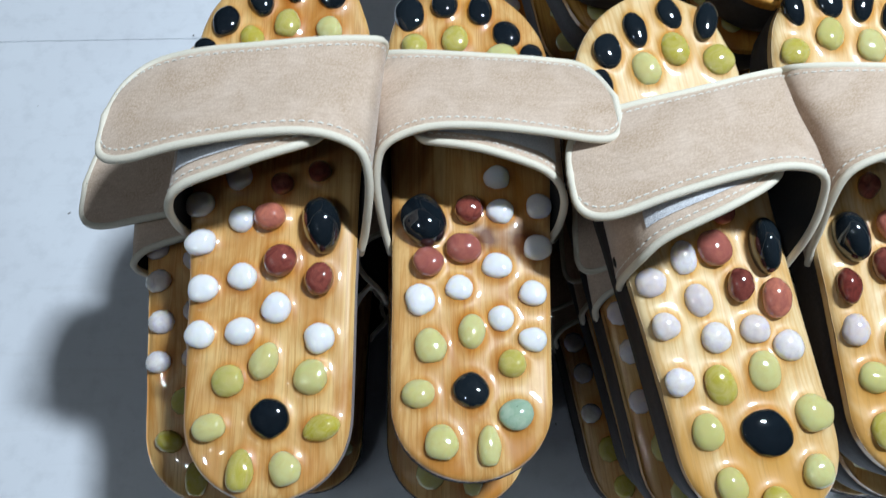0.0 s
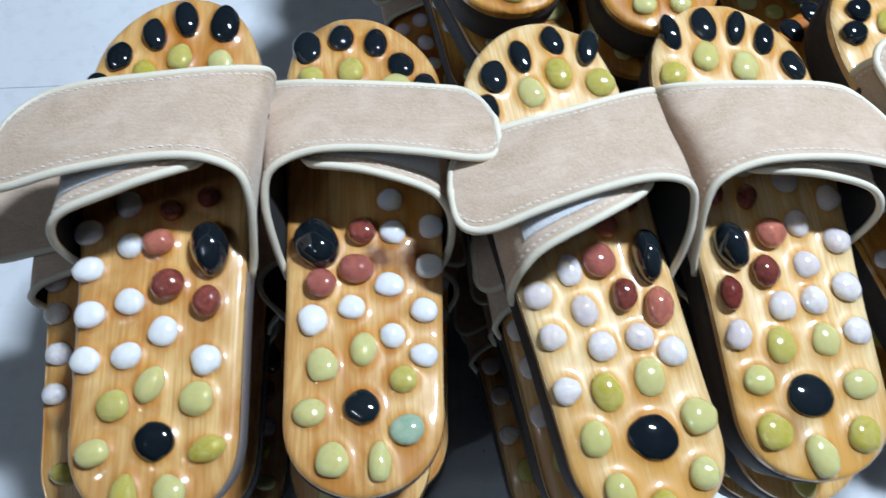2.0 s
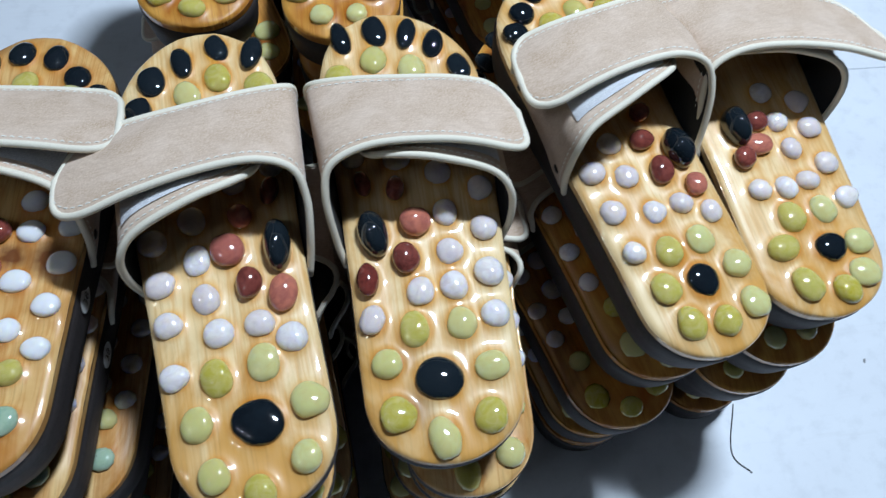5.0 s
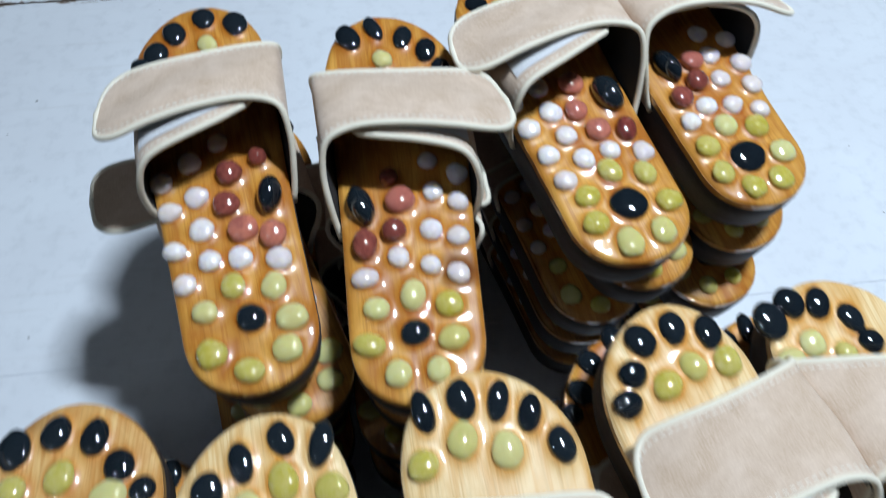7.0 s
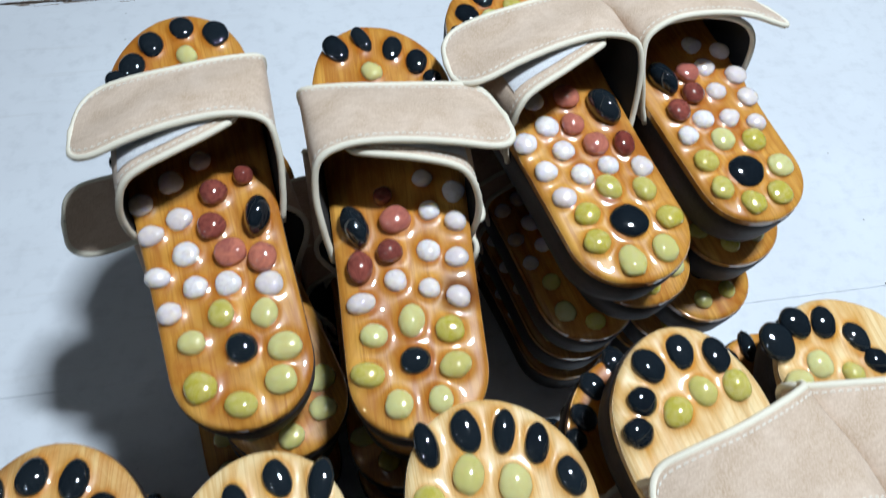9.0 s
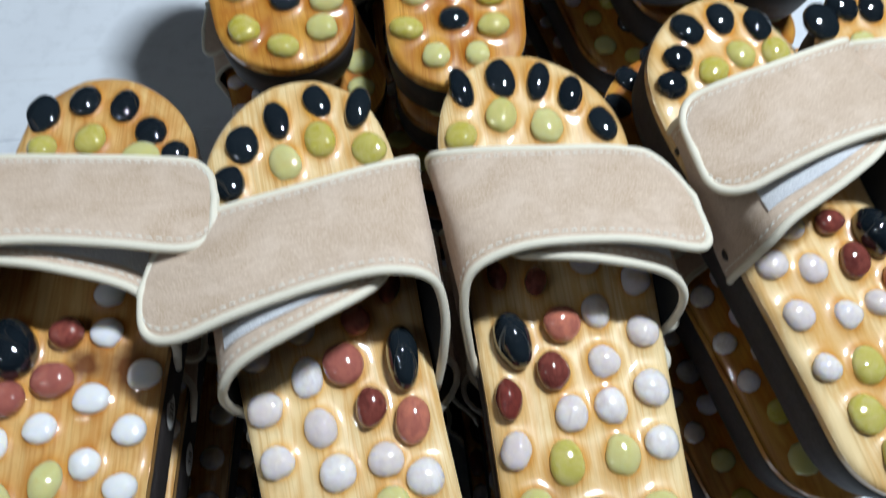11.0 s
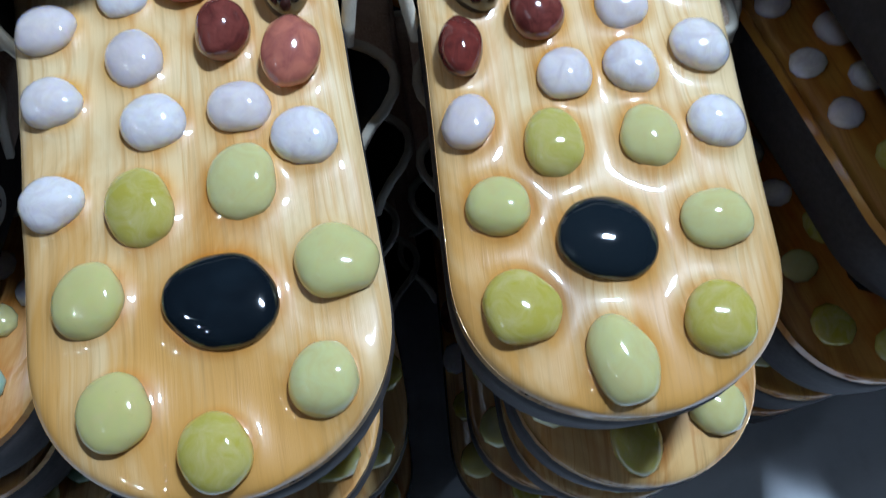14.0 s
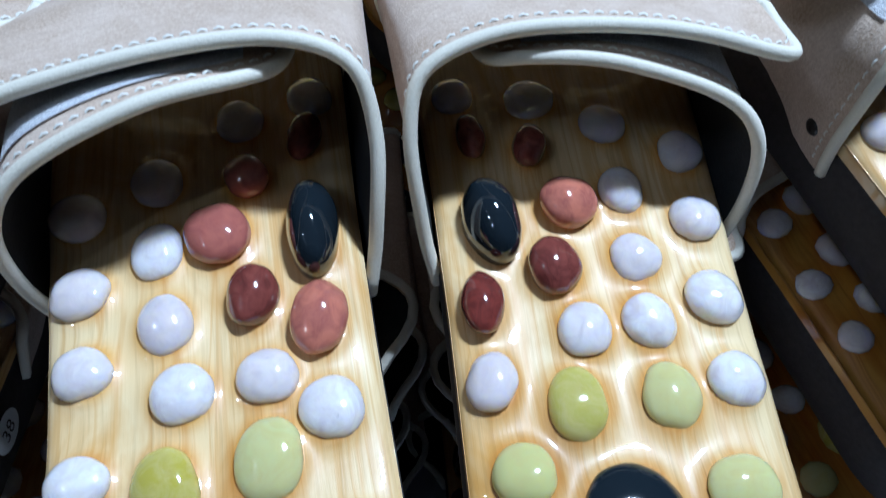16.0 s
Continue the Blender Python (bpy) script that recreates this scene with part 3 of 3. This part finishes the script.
# pebbles of slipper pair b, millimetres from the heel tip: across, along, half width, half length
PEBBLES_B1 = {
    "white": [(-18, 135, 7.4, 9.4), (-38, 125, 8.5, 8.0), (-16, 112, 7.5, 8.9), (-36, 102, 7.8, 7.7), (-12, 92, 8.3, 8.1), (9, 93, 8.3, 7.6), (24, 82, 8.5, 8.5), (-36, 74, 7.9, 7.6), (-40, 150, 8.1, 8.4), (-18, 159, 7.8, 9.2), (7, 179, 7.8, 8.5), (29, 186, 7.5, 8.5)],
    "pink": [(-1, 137, 9.8, 10.6), (24, 107, 7.9, 10.8), (8, 156, 6.9, 8.1)],
    "red": [(7, 116, 7.5, 9.6), (26, 169, 5.5, 9.2)],
    "black": [(25, 138, 8.3, 18.4), (1, 43, 14.0, 12.4), (-39, 237, 8.3, 10.5), (-30, 257, 8.8, 11.7), (-12, 268, 7.2, 11.7), (10, 275, 7.4, 11.0), (30, 268, 7.4, 12.8)],
    "green": [(-16, 69, 8.3, 10.2), (8, 72, 8.8, 10.3), (27, 48, 10.1, 9.5), (-28, 48, 8.7, 9.3), (21, 21, 8.4, 8.6), (-23, 22, 8.0, 8.7), (-3, 10, 7.9, 8.5), (-11, 243, 8.8, 10.5), (8, 253, 8.7, 10.9), (31, 243, 9.3, 9.1)],
}
# pebbles of slipper pair b, millimetres from the heel tip: across, along, half width, half length
PEBBLES_B2 = {
    "pink": [(0, 135, 9.3, 9.1)],
    "red": [(-8, 113, 8.4, 9.9), (-31, 103, 6.7, 10.4), (-9, 157, 5.9, 8.2), (-27, 162, 5.1, 8.3)],
    "black": [(-25, 133, 9.8, 17.0), (0, 44, 14.0, 12.1), (-29, 268, 6.9, 13.3), (-7, 272, 8.6, 13.1), (13, 269, 7.0, 12.4), (29, 259, 7.3, 11.9), (43, 240, 7.9, 11.6)],
    "white": [(39, 127, 8.1, 8.6), (17, 115, 8.2, 8.5), (37, 100, 8.9, 9.3), (-3, 93, 8.1, 8.8), (16, 94, 8.2, 9.0), (-31, 80, 7.4, 9.1), (36, 75, 8.4, 8.3), (18, 139, 7.5, 8.9), (41, 153, 7.8, 8.6), (18, 166, 8.2, 8.7), (-5, 178, 9.2, 8.2), (-31, 181, 7.2, 7.6)],
    "green": [(-9, 72, 8.9, 10.6), (17, 72, 8.7, 9.9), (-26, 55, 9.2, 8.5), (29, 47, 10.1, 8.1), (-24, 28, 10.0, 9.8), (24, 21, 9.7, 9.9), (-2, 13, 8.5, 11.5), (-33, 240, 9.1, 8.8), (-10, 250, 8.7, 11.1), (13, 241, 9.3, 11.1)],
}
# pebbles of slipper pair c, millimetres from the heel tip: across, along, half width, half length
PEBBLES_C1 = {
    "white": [(-16, 140, 8.0, 7.7), (-34, 125, 8.5, 8.1), (-15, 117, 7.8, 8.1), (-33, 98, 8.0, 8.1), (-9, 91, 7.4, 7.8), (9, 91, 7.5, 7.2), (24, 81, 6.8, 7.5), (-32, 71, 7.2, 7.4)],
    "red": [(4, 136, 8.4, 7.0), (7, 114, 7.9, 10.1), (11, 154, 7.1, 6.4)],
    "pink": [(23, 99, 6.9, 8.1)],
    "black": [(23, 127, 9.9, 16.4), (-1, 44, 10.1, 10.9), (-17, 261, 9.1, 11.2), (4, 262, 8.4, 11.4), (23, 253, 8.1, 11.4), (-30, 245, 8.9, 9.0), (-40, 231, 9.2, 8.8)],
    "green": [(-12, 66, 8.9, 9.8), (9, 67, 9.0, 9.0), (23, 47, 9.2, 9.1), (-24, 46, 9.3, 9.4), (22, 23, 9.1, 9.7), (-19, 23, 8.8, 10.6), (1, 18, 8.6, 9.5), (5, 238, 8.3, 9.1), (-14, 233, 9.7, 8.5), (25, 234, 8.4, 9.2)],
}
# pebbles of slipper pair c, millimetres from the heel tip: across, along, half width, half length
PEBBLES_C2 = {
    "white": [(12, 128, 7.4, 7.4), (32, 120, 8.2, 7.8), (14, 108, 7.3, 8.0), (32, 94, 8.0, 7.9), (-18, 85, 7.8, 7.5), (-1, 83, 7.1, 8.0), (15, 85, 7.9, 6.9), (35, 70, 8.6, 7.6), (32, 140, 8.3, 8.5), (10, 150, 7.5, 7.7)],
    "red": [(-2, 130, 8.1, 7.0), (-20, 107, 7.9, 7.8)],
    "pink": [(-7, 114, 9.5, 8.0)],
    "black": [(-17, 132, 9.2, 17.2), (10, 41, 10.7, 9.6), (-35, 246, 10.8, 12.6), (-19, 253, 9.3, 11.2), (-2, 249, 8.4, 11.0), (14, 236, 7.7, 10.9), (19, 220, 7.6, 8.6)],
    "green": [(-6, 64, 9.4, 10.3), (16, 65, 8.5, 9.3), (-19, 46, 11.0, 8.8), (29, 41, 9.4, 8.3), (24, 22, 10.3, 9.1), (-14, 22, 9.1, 10.9), (9, 14, 9.1, 9.9), (-33, 221, 9.3, 6.9), (-16, 227, 8.1, 8.4), (1, 217, 6.8, 7.1)],
}
# pebbles of slipper pair d, millimetres from the heel tip: across, along, half width, half length
PEBBLES_D1 = {
    "white": [(-22, 158, 8.0, 8.3), (-41, 147, 7.8, 8.1), (-21, 132, 8.2, 7.9), (-38, 125, 8.0, 7.0), (-21, 108, 8.3, 8.2), (-38, 97, 7.8, 6.6), (-19, 86, 7.5, 7.2), (-1, 84, 7.9, 8.3), (21, 78, 8.3, 8.0), (-35, 74, 7.3, 6.9), (-3, 169, 7.2, 7.0)],
    "red": [(1, 144, 9.0, 9.0), (-4, 122, 9.1, 9.3), (20, 152, 6.6, 6.9)],
    "pink": [(4, 102, 10.0, 9.6), (21, 95, 8.5, 9.6)],
    "black": [(23, 125, 8.7, 16.6), (-1, 44, 9.4, 9.7), (23, 268, 9.1, 12.0), (2, 277, 8.7, 10.6), (-19, 267, 8.5, 11.2), (-33, 252, 9.0, 10.4), (-44, 242, 7.5, 7.9)],
    "green": [(-8, 67, 8.1, 8.9), (15, 61, 7.8, 9.6), (-26, 54, 8.4, 7.3), (22, 39, 10.7, 8.6), (-26, 28, 9.0, 9.2), (16, 21, 9.3, 8.2), (-7, 13, 9.3, 7.9), (2, 253, 7.1, 8.3)],
}
# pebbles of slipper pair d, millimetres from the heel tip: across, along, half width, half length
PEBBLES_D2 = {
    "white": [(22, 135, 7.1, 6.7), (37, 126, 7.1, 7.0), (18, 108, 7.6, 7.8), (34, 102, 7.6, 7.0), (-4, 91, 7.0, 7.4), (15, 84, 6.7, 6.7), (31, 77, 7.7, 7.3), (-25, 79, 9.0, 6.8), (21, 158, 6.9, 6.3), (39, 147, 7.6, 7.7)],
    "pink": [(1, 130, 10.3, 9.5)],
    "red": [(-5, 109, 8.4, 8.4), (-24, 101, 8.3, 10.9), (-5, 147, 6.7, 6.0)],
    "black": [(-24, 130, 7.9, 17.6), (1, 42, 9.7, 8.5), (-23, 265, 8.9, 12.8), (-5, 272, 6.4, 12.1), (15, 263, 7.6, 10.5), (30, 250, 8.3, 10.3), (39, 235, 6.7, 7.3)],
    "green": [(2, 65, 8.1, 10.9), (23, 58, 9.1, 8.3), (-20, 59, 8.5, 7.8), (23, 37, 9.8, 8.2), (-26, 37, 10.1, 7.7), (-11, 19, 8.2, 8.6), (12, 19, 7.7, 8.1), (-1, 244, 7.4, 8.2)],
}
# pebbles of slipper pair e, millimetres from the heel tip: across, along, half width, half length
PEBBLES_E1 = {
    "white": [(-22, 147, 8.6, 9.3), (-43, 138, 6.8, 7.2), (-21, 124, 8.8, 8.9), (-41, 116, 8.6, 8.2), (-19, 103, 8.3, 7.8), (-37, 92, 8.1, 7.9), (-15, 82, 8.2, 8.4), (5, 83, 7.6, 7.7), (27, 76, 8.1, 8.6), (-34, 70, 8.4, 8.0)],
    "pink": [(2, 142, 9.9, 10.4), (-4, 120, 8.1, 8.6), (4, 100, 9.2, 9.7)],
    "red": [(23, 95, 7.8, 9.8)],
    "black": [(23, 129, 10.8, 19.0), (-1, 42, 13.5, 13.1), (20, 247, 9.5, 12.5), (0, 251, 8.5, 12.3), (-18, 245, 8.8, 10.9), (-35, 232, 8.6, 10.6), (-47, 217, 7.2, 8.1)],
    "green": [(-2, 68, 8.9, 10.4), (20, 60, 8.3, 9.6), (-25, 55, 9.4, 8.7), (26, 36, 10.0, 8.5), (-28, 35, 9.6, 9.1), (12, 17, 9.4, 10.0), (-13, 16, 9.2, 11.2), (1, 230, 7.6, 8.7), (-19, 224, 8.2, 8.4)],
}
# pebbles of slipper pair e, millimetres from the heel tip: across, along, half width, half length
PEBBLES_E2 = {
    "white": [(20, 125, 8.2, 8.3), (39, 111, 8.6, 8.3), (16, 103, 8.0, 7.5), (36, 91, 8.1, 8.0), (-7, 85, 8.2, 8.1), (12, 80, 8.3, 7.7), (29, 70, 7.5, 7.2), (-25, 77, 7.6, 7.8), (22, 146, 8.3, 8.0), (40, 134, 7.9, 8.1)],
    "pink": [(3, 124, 9.3, 8.7)],
    "red": [(-3, 106, 9.2, 8.9), (-21, 97, 9.0, 9.5)],
    "black": [(-18, 127, 8.3, 17.7), (-2, 39, 14.0, 12.5), (-18, 237, 9.0, 13.0), (0, 243, 9.1, 12.1), (19, 239, 8.3, 12.3), (32, 229, 7.9, 11.0), (45, 216, 7.9, 8.5)],
    "green": [(-3, 66, 9.3, 9.3), (18, 58, 9.0, 8.9), (-24, 55, 9.9, 8.9), (24, 34, 9.7, 9.1), (-25, 33, 8.6, 9.5), (11, 16, 9.5, 9.2), (-11, 16, 8.6, 9.3), (4, 223, 8.1, 8.2), (-17, 219, 8.0, 8.0)],
}
# heel tip, length, turn and rise of each top slipper
SLIPPERS = {
    "A1": ((-0.054, 0.009, 0.264), 0.280, 18.4, 3.7, 0.98, PEBBLES_A1),
    "A2": ((0.030, 0.047, 0.251), 0.290, 19.1, -1.8, 1.02, PEBBLES_A2),
    "B1": ((0.181, 0.077, 0.248), 0.291, 28.4, 3.5, 1.03, PEBBLES_B1),
    "B2": ((0.259, 0.122, 0.238), 0.288, 23.0, 4.8, 1.09, PEBBLES_B2),
    "C1": ((0.398, 0.218, 0.245), 0.278, 34.3, 6.0, 1.00, PEBBLES_C1),
    "C2": ((0.459, 0.260, 0.238), 0.264, 28.2, 6.5, 1.06, PEBBLES_C2),
    "D1": ((0.040, 0.349, 0.257), 0.291, 29.3, 4.9, 0.99, PEBBLES_D1),
    "D2": ((0.126, 0.362, 0.257), 0.286, 20.7, 5.0, 1.01, PEBBLES_D2),
    "E1": ((0.248, 0.492, 0.256), 0.268, 33.6, 4.7, 1.07, PEBBLES_E1),
    "E2": ((0.324, 0.557, 0.256), 0.255, 35.9, 4.9, 1.01, PEBBLES_E2),
}


def mirrored(table):
    return {k: [(-x, y, a, b) for x, y, a, b in rows] for k, rows in table.items()}


TIMBER = {"A": WOOD_HONEY, "B": WOOD_PALE, "C": WOOD_PALE, "D": WOOD_AMBER, "E": WOOD_AMBER}
WORDS = {"A": "honey", "B": "pale", "C": "cream", "D": "amber", "E": "amber"}
SHIFT = {"A1": (0.0, -0.008), "A2": (0.0, 0.003), "B1": (0.002, -0.004), "B2": (0.0, -0.002), "C1": (0.0, 0.002), "C2": (0.0, -0.022),
         "D1": (0.005, 0.0), "D2": (-0.004, 0.0), "E1": (-0.009, 0.0), "E2": (-0.015, -0.026)}
FLAP = {"E2": 0.93, "A1": 1.14, "B2": 0.70, "C1": 0.82, "D1": 0.89, "D2": 0.95}
LIFT = {"A1": -0.004, "A2": 0.006, "C2": -0.006, "E2": -0.012}
TOPS = {}
for seed, (key, (heel, length, turn, rise, wide, table)) in enumerate(SLIPPERS.items()):
    side = -1 if key[1] == "1" else 1
    shift, skew = SHIFT[key]
    own = table if side > 0 else mirrored(table)
    ob = slipper(length, side, own, {"A2": WOOD_SCORCHED, "D2": WOOD_RINGED}.get(key, TIMBER[key[0]]), FOAM_LIT if key == "A1" else FOAM, 1.0, shift, skew, True,
                 "beige suede slipper with %s pebbled wooden insole, topmost in a stack" % WORDS[key[0]], 100 + seed, key[0] == "A", wide, FLAP.get(key, 1.0), LIFT.get(key, 0.0))
    ob.matrix_basis = pose(*heel, rise, 0, turn)
    TOPS[key] = ob

# plain slippers under the top ones: one of each foot and wood, then copies
SPARE = {}
for wood_key, timber, a, b in (("A", WOOD_HONEY, PEBBLES_A1, PEBBLES_A2), ("a", WOOD_HONEY, PEBBLES_B1, PEBBLES_B2), ("d", WOOD_AMBER, PEBBLES_D1, PEBBLES_D2), ("B", WOOD_PALE, PEBBLES_B1, PEBBLES_B2), ("D", WOOD_AMBER, PEBBLES_D1, PEBBLES_D2)):
    for side, table in ((-1, mirrored(a)), (1, b)):
        SPARE[wood_key, side] = (timber, table)

# per stack and layer, downwards: shift of the heel across and along the slipper
LAYERS = {
    "A1": [(-0.034, -0.002), (-0.014, 0.004), (-0.026, 0.0), (-0.012, 0.003)],
    "A2": [(-0.004, -0.014), (0.010, 0.004), (-0.006, 0.0), (0.004, -0.006)],
    "B1": [(-0.006, -0.004), (0.004, 0.006), (-0.008, 0.0), (0.003, 0.005)],
    "B2": [(0.015, -0.010), (0.020, -0.008), (0.010, 0.004), (0.004, 0.0)],
    "C1": [(-0.006, 0.008), (-0.022, -0.004), (-0.024, 0.004), (-0.018, 0.008)],
    "C2": [(-0.004, -0.010), (-0.012, -0.012), (0.002, 0.004), (0.004, 0.0)],
    "D1": [(0.022, -0.005), (0.010, 0.004), (-0.014, 0.0), (0.006, 0.002)],
    "D2": [(0.004, 0.006), (-0.004, 0.0), (0.006, 0.004), (0.0, 0.006)],
    "E1": [(0.028, 0.003), (0.004, 0.010), (0.008, 0.016), (0.014, 0.018)],
    "E2": [(0.008, -0.004), (-0.002, -0.020), (-0.006, -0.012), (0.002, 0.0)],
}
TWIST = {("D1", 1): 11.0, ("A1", 1): 3.0}
rng = random.Random(7)
built = {}
STICKERED = [TOPS["A2"]]
for key, shifts in LAYERS.items():
    (hx, hy, hz), length, turn, rise, _, _ = SLIPPERS[key]
    side = -1 if key[1] == "1" else 1
    # C's lower boards take amber wood, its darker colour standing in for shade
    stack_key = {"A": "A", "B": "a", "C": "D", "D": "D", "E": "D"}[key[0]]
    step = (hz - SOLE) / 4
    for k, (dx, dy) in enumerate(shifts, 1):
        wood_key = "d" if key == "D1" and k == 1 else stack_key
        a = radians(turn)
        x = hx + dx * math.cos(a) - dy * math.sin(a)
        y = hy + dx * math.sin(a) + dy * math.cos(a)
        m = pose(x, y, hz - k * step, rise * (1 - k / 4), 0, turn + rng.uniform(-2.0, 2.0) + TWIST.get((key, k), 0.0))
        if (wood_key, side) not in built:
            timber, table = SPARE[wood_key, side]
            built[wood_key, side] = slipper(0.280, side, table, timber, FOAM, (step - SOLE) / 0.056, 0.0, 0.022 if wood_key == "d" else -0.006, False,
                                            "beige suede strap slipper with pebbled wooden insole, squashed in a stack", 300 + len(built),
                                            flap={"A1": 1.09, "D1": 1.25}.get(key, 0.68))
            built[wood_key, side].matrix_basis = m
            made = built[wood_key, side]
        else:
            made = copy_thing(built[wood_key, side], m)
        if key == "A2" and k == 1:
            lower_a = made

STICKERED.append(lower_a)


# a size sticker on the side of two soles of one stack
def size_sticker(parent, x, y, z):
    bm = bmesh.new()
    bmesh.ops.create_circle(bm, cap_ends=True, segments=24, radius=1)
    bm.transform(Matrix.Diagonal((0.0085, 0.0065, 1, 1)))
    me = bpy.data.meshes.new("size_sticker")
    bm.to_mesh(me)
    bm.free()
    ob = part("size_sticker", me, SIZE_TAG, parent, "oval white size sticker")
    ob.matrix_basis = Matrix.Translation((x, y, z)) @ Matrix(((0, 0, 1, 0), (1, 0, 0, 0), (0, 1, 0, 0), (0, 0, 0, 1)))
    text = bpy.data.curves.new("size_number", "FONT")
    text.body, text.size, text.align_x, text.align_y = "38", 0.008, "CENTER", "CENTER"
    text.materials.append(INK)
    num = new("size_number", text)
    num.parent = ob
    num.matrix_basis = Matrix.Translation((0, 0, 0.0004))


for root in STICKERED:
    size_sticker(root, 0.0462, 0.105, -0.019)

# two single slippers farther back on the table
for key, (x, y) in ((-1, (0.389, 1.111)), (1, (0.551, 1.176))):
    timber, table = SPARE["B", key]
    ob = slipper(0.280, key, table, timber, FOAM, 1.0, 0.0, 0.0, False, "beige suede strap slipper lying alone on the white table", 400 + key)
    ob.matrix_basis = pose(x, y, SOLE, 0, 0, 29)

# ---- table ----
table_root = tagged(new("table"), "long table with worn white painted boards", "table")
ALONG = 21.2
GAPS = (0.0002, 0.0002, 0.0002, 0.00015, 0.0016, 0.0004, 0.0004)
for k in range(-3, 3):
    y0 = 0.452 + 0.509 * k
    plank = part("plank", box_mesh("plank", -1.6, 2.2, y0 + GAPS[k + 3], y0 + 0.509 - GAPS[k + 4], -0.03, 0.0, 0.0006), TABLE_PAINT, table_root, "worn white painted board")
    plank.matrix_basis = pose(0, 0, 0, 0, 0, ALONG)
part("under_board", box_mesh("under_board", -1.6, 2.2, -1.0, 1.88, -0.045, -0.031), LEG, table_root).matrix_basis = pose(0, 0, 0, 0, 0, ALONG)
for x in (-1.5, 2.1):
    for y in (-0.9, 1.82):
        part("leg", box_mesh("leg", x - 0.03, x + 0.03, y - 0.03, y + 0.03, -0.75, -0.046, 0.004), LEG, table_root).matrix_basis = pose(0, 0, 0, 0, 0, ALONG)

# small dark specks and scuffs on the paint
verts, faces = [], []
speck_rng = random.Random(21)
for x, y, r in ((0.527, 0.211, 0.0009), (0.502, 0.174, 0.0009), (0.517, 0.173, 0.0012), (0.513, 0.196, 0.0008), (0.510, 0.199, 0.0010), (0.374, 0.150, 0.0010), (0.378, 0.150, 0.0010),
                (0.66, 0.62, 0.0012), (0.71, 0.52, 0.0010), (0.02, 0.78, 0.0009), (-0.33, 0.36, 0.0009), (-0.24, 0.62, 0.0008)):
    base = len(verts)
    for k in range(9):
        a, q = 2 * math.pi * k / 9, r * speck_rng.uniform(0.55, 1.2)
        verts.append((x + q * math.cos(a), y + q * math.sin(a), 0.0005))
    faces.append(tuple(range(base, base + 9)))
specks = new("dirt_specks", mesh("dirt_specks", verts, faces, False))
specks.data.materials.append(INK)
tagged(specks, "small dark specks of dirt on the white table", "dirt", kind="stuff")

hair = new("thread", tube("thread", spline([(0.492, 0.285, 0.0006), (0.493, 0.242, 0.0006), (0.511, 0.229, 0.0006)], 24), 0.0005, 5))
hair.data.materials.append(INK)
tagged(hair, "thin dark thread lying on the white table", "thread")

# ---- the hall, unseen: dark walls and ceiling added to keep bounce light low ----
def slab(name, x0, x1, y0, y1, z0, z1, mat, label):
    ob = new(name, box_mesh(name, x0, x1, y0, y1, z0, z1))
    ob.data.materials.append(mat)
    return tagged(ob, label, kind="structure")


slab("floor", -4, 4.5, -4, 4.5, -0.85, -0.75, FLOOR, "grey concrete hall floor")
slab("ceiling", -4, 4.5, -4, 4.5, 2.35, 2.45, WALL, "unseen plain dark grey ceiling")
slab("wall_west", -4.1, -4, -4, 4.5, -0.85, 2.45, WALL, "unseen plain dark grey wall")
slab("wall_east", 4.5, 4.6, -4, 4.5, -0.85, 2.45, WALL, "unseen plain dark grey wall")
slab("wall_south", -4.1, 4.6, -4.1, -4, -0.85, 2.45, WALL, "unseen plain dark grey wall")
slab("wall_north", -4.1, 4.6, 4.5, 4.6, -0.85, 2.45, WALL, "unseen plain dark grey wall")

for place, aim, (w, h), watts, colour in LAMPS:
    data = bpy.data.lights.new("lamp", "AREA")
    data.shape, data.size, data.size_y, data.energy, data.color = "RECTANGLE", w, h, watts, colour
    lamp = new("lamp_light", data)
    lamp.matrix_basis = look(place, aim)
    fixture = tagged(new("spotlight"), "small rectangular ceiling spotlight", "lamp", "ceiling spotlights")
    fixture.matrix_basis = look(place, aim)
    part("housing", box_mesh("housing", -w / 2 - 0.01, w / 2 + 0.01, -h / 2 - 0.01, h / 2 + 0.01, 0.006, 0.05, 0.003), LEG, fixture)
    drop = 2.35 - place[2]
    rod = part("rod", box_mesh("rod", -0.008, 0.008, -0.008, 0.008, 0.0, drop - 0.03), LEG, fixture)
    rod.matrix_basis = look(place, aim).inverted() @ Matrix.Translation((place[0], place[1], place[2] + 0.03))
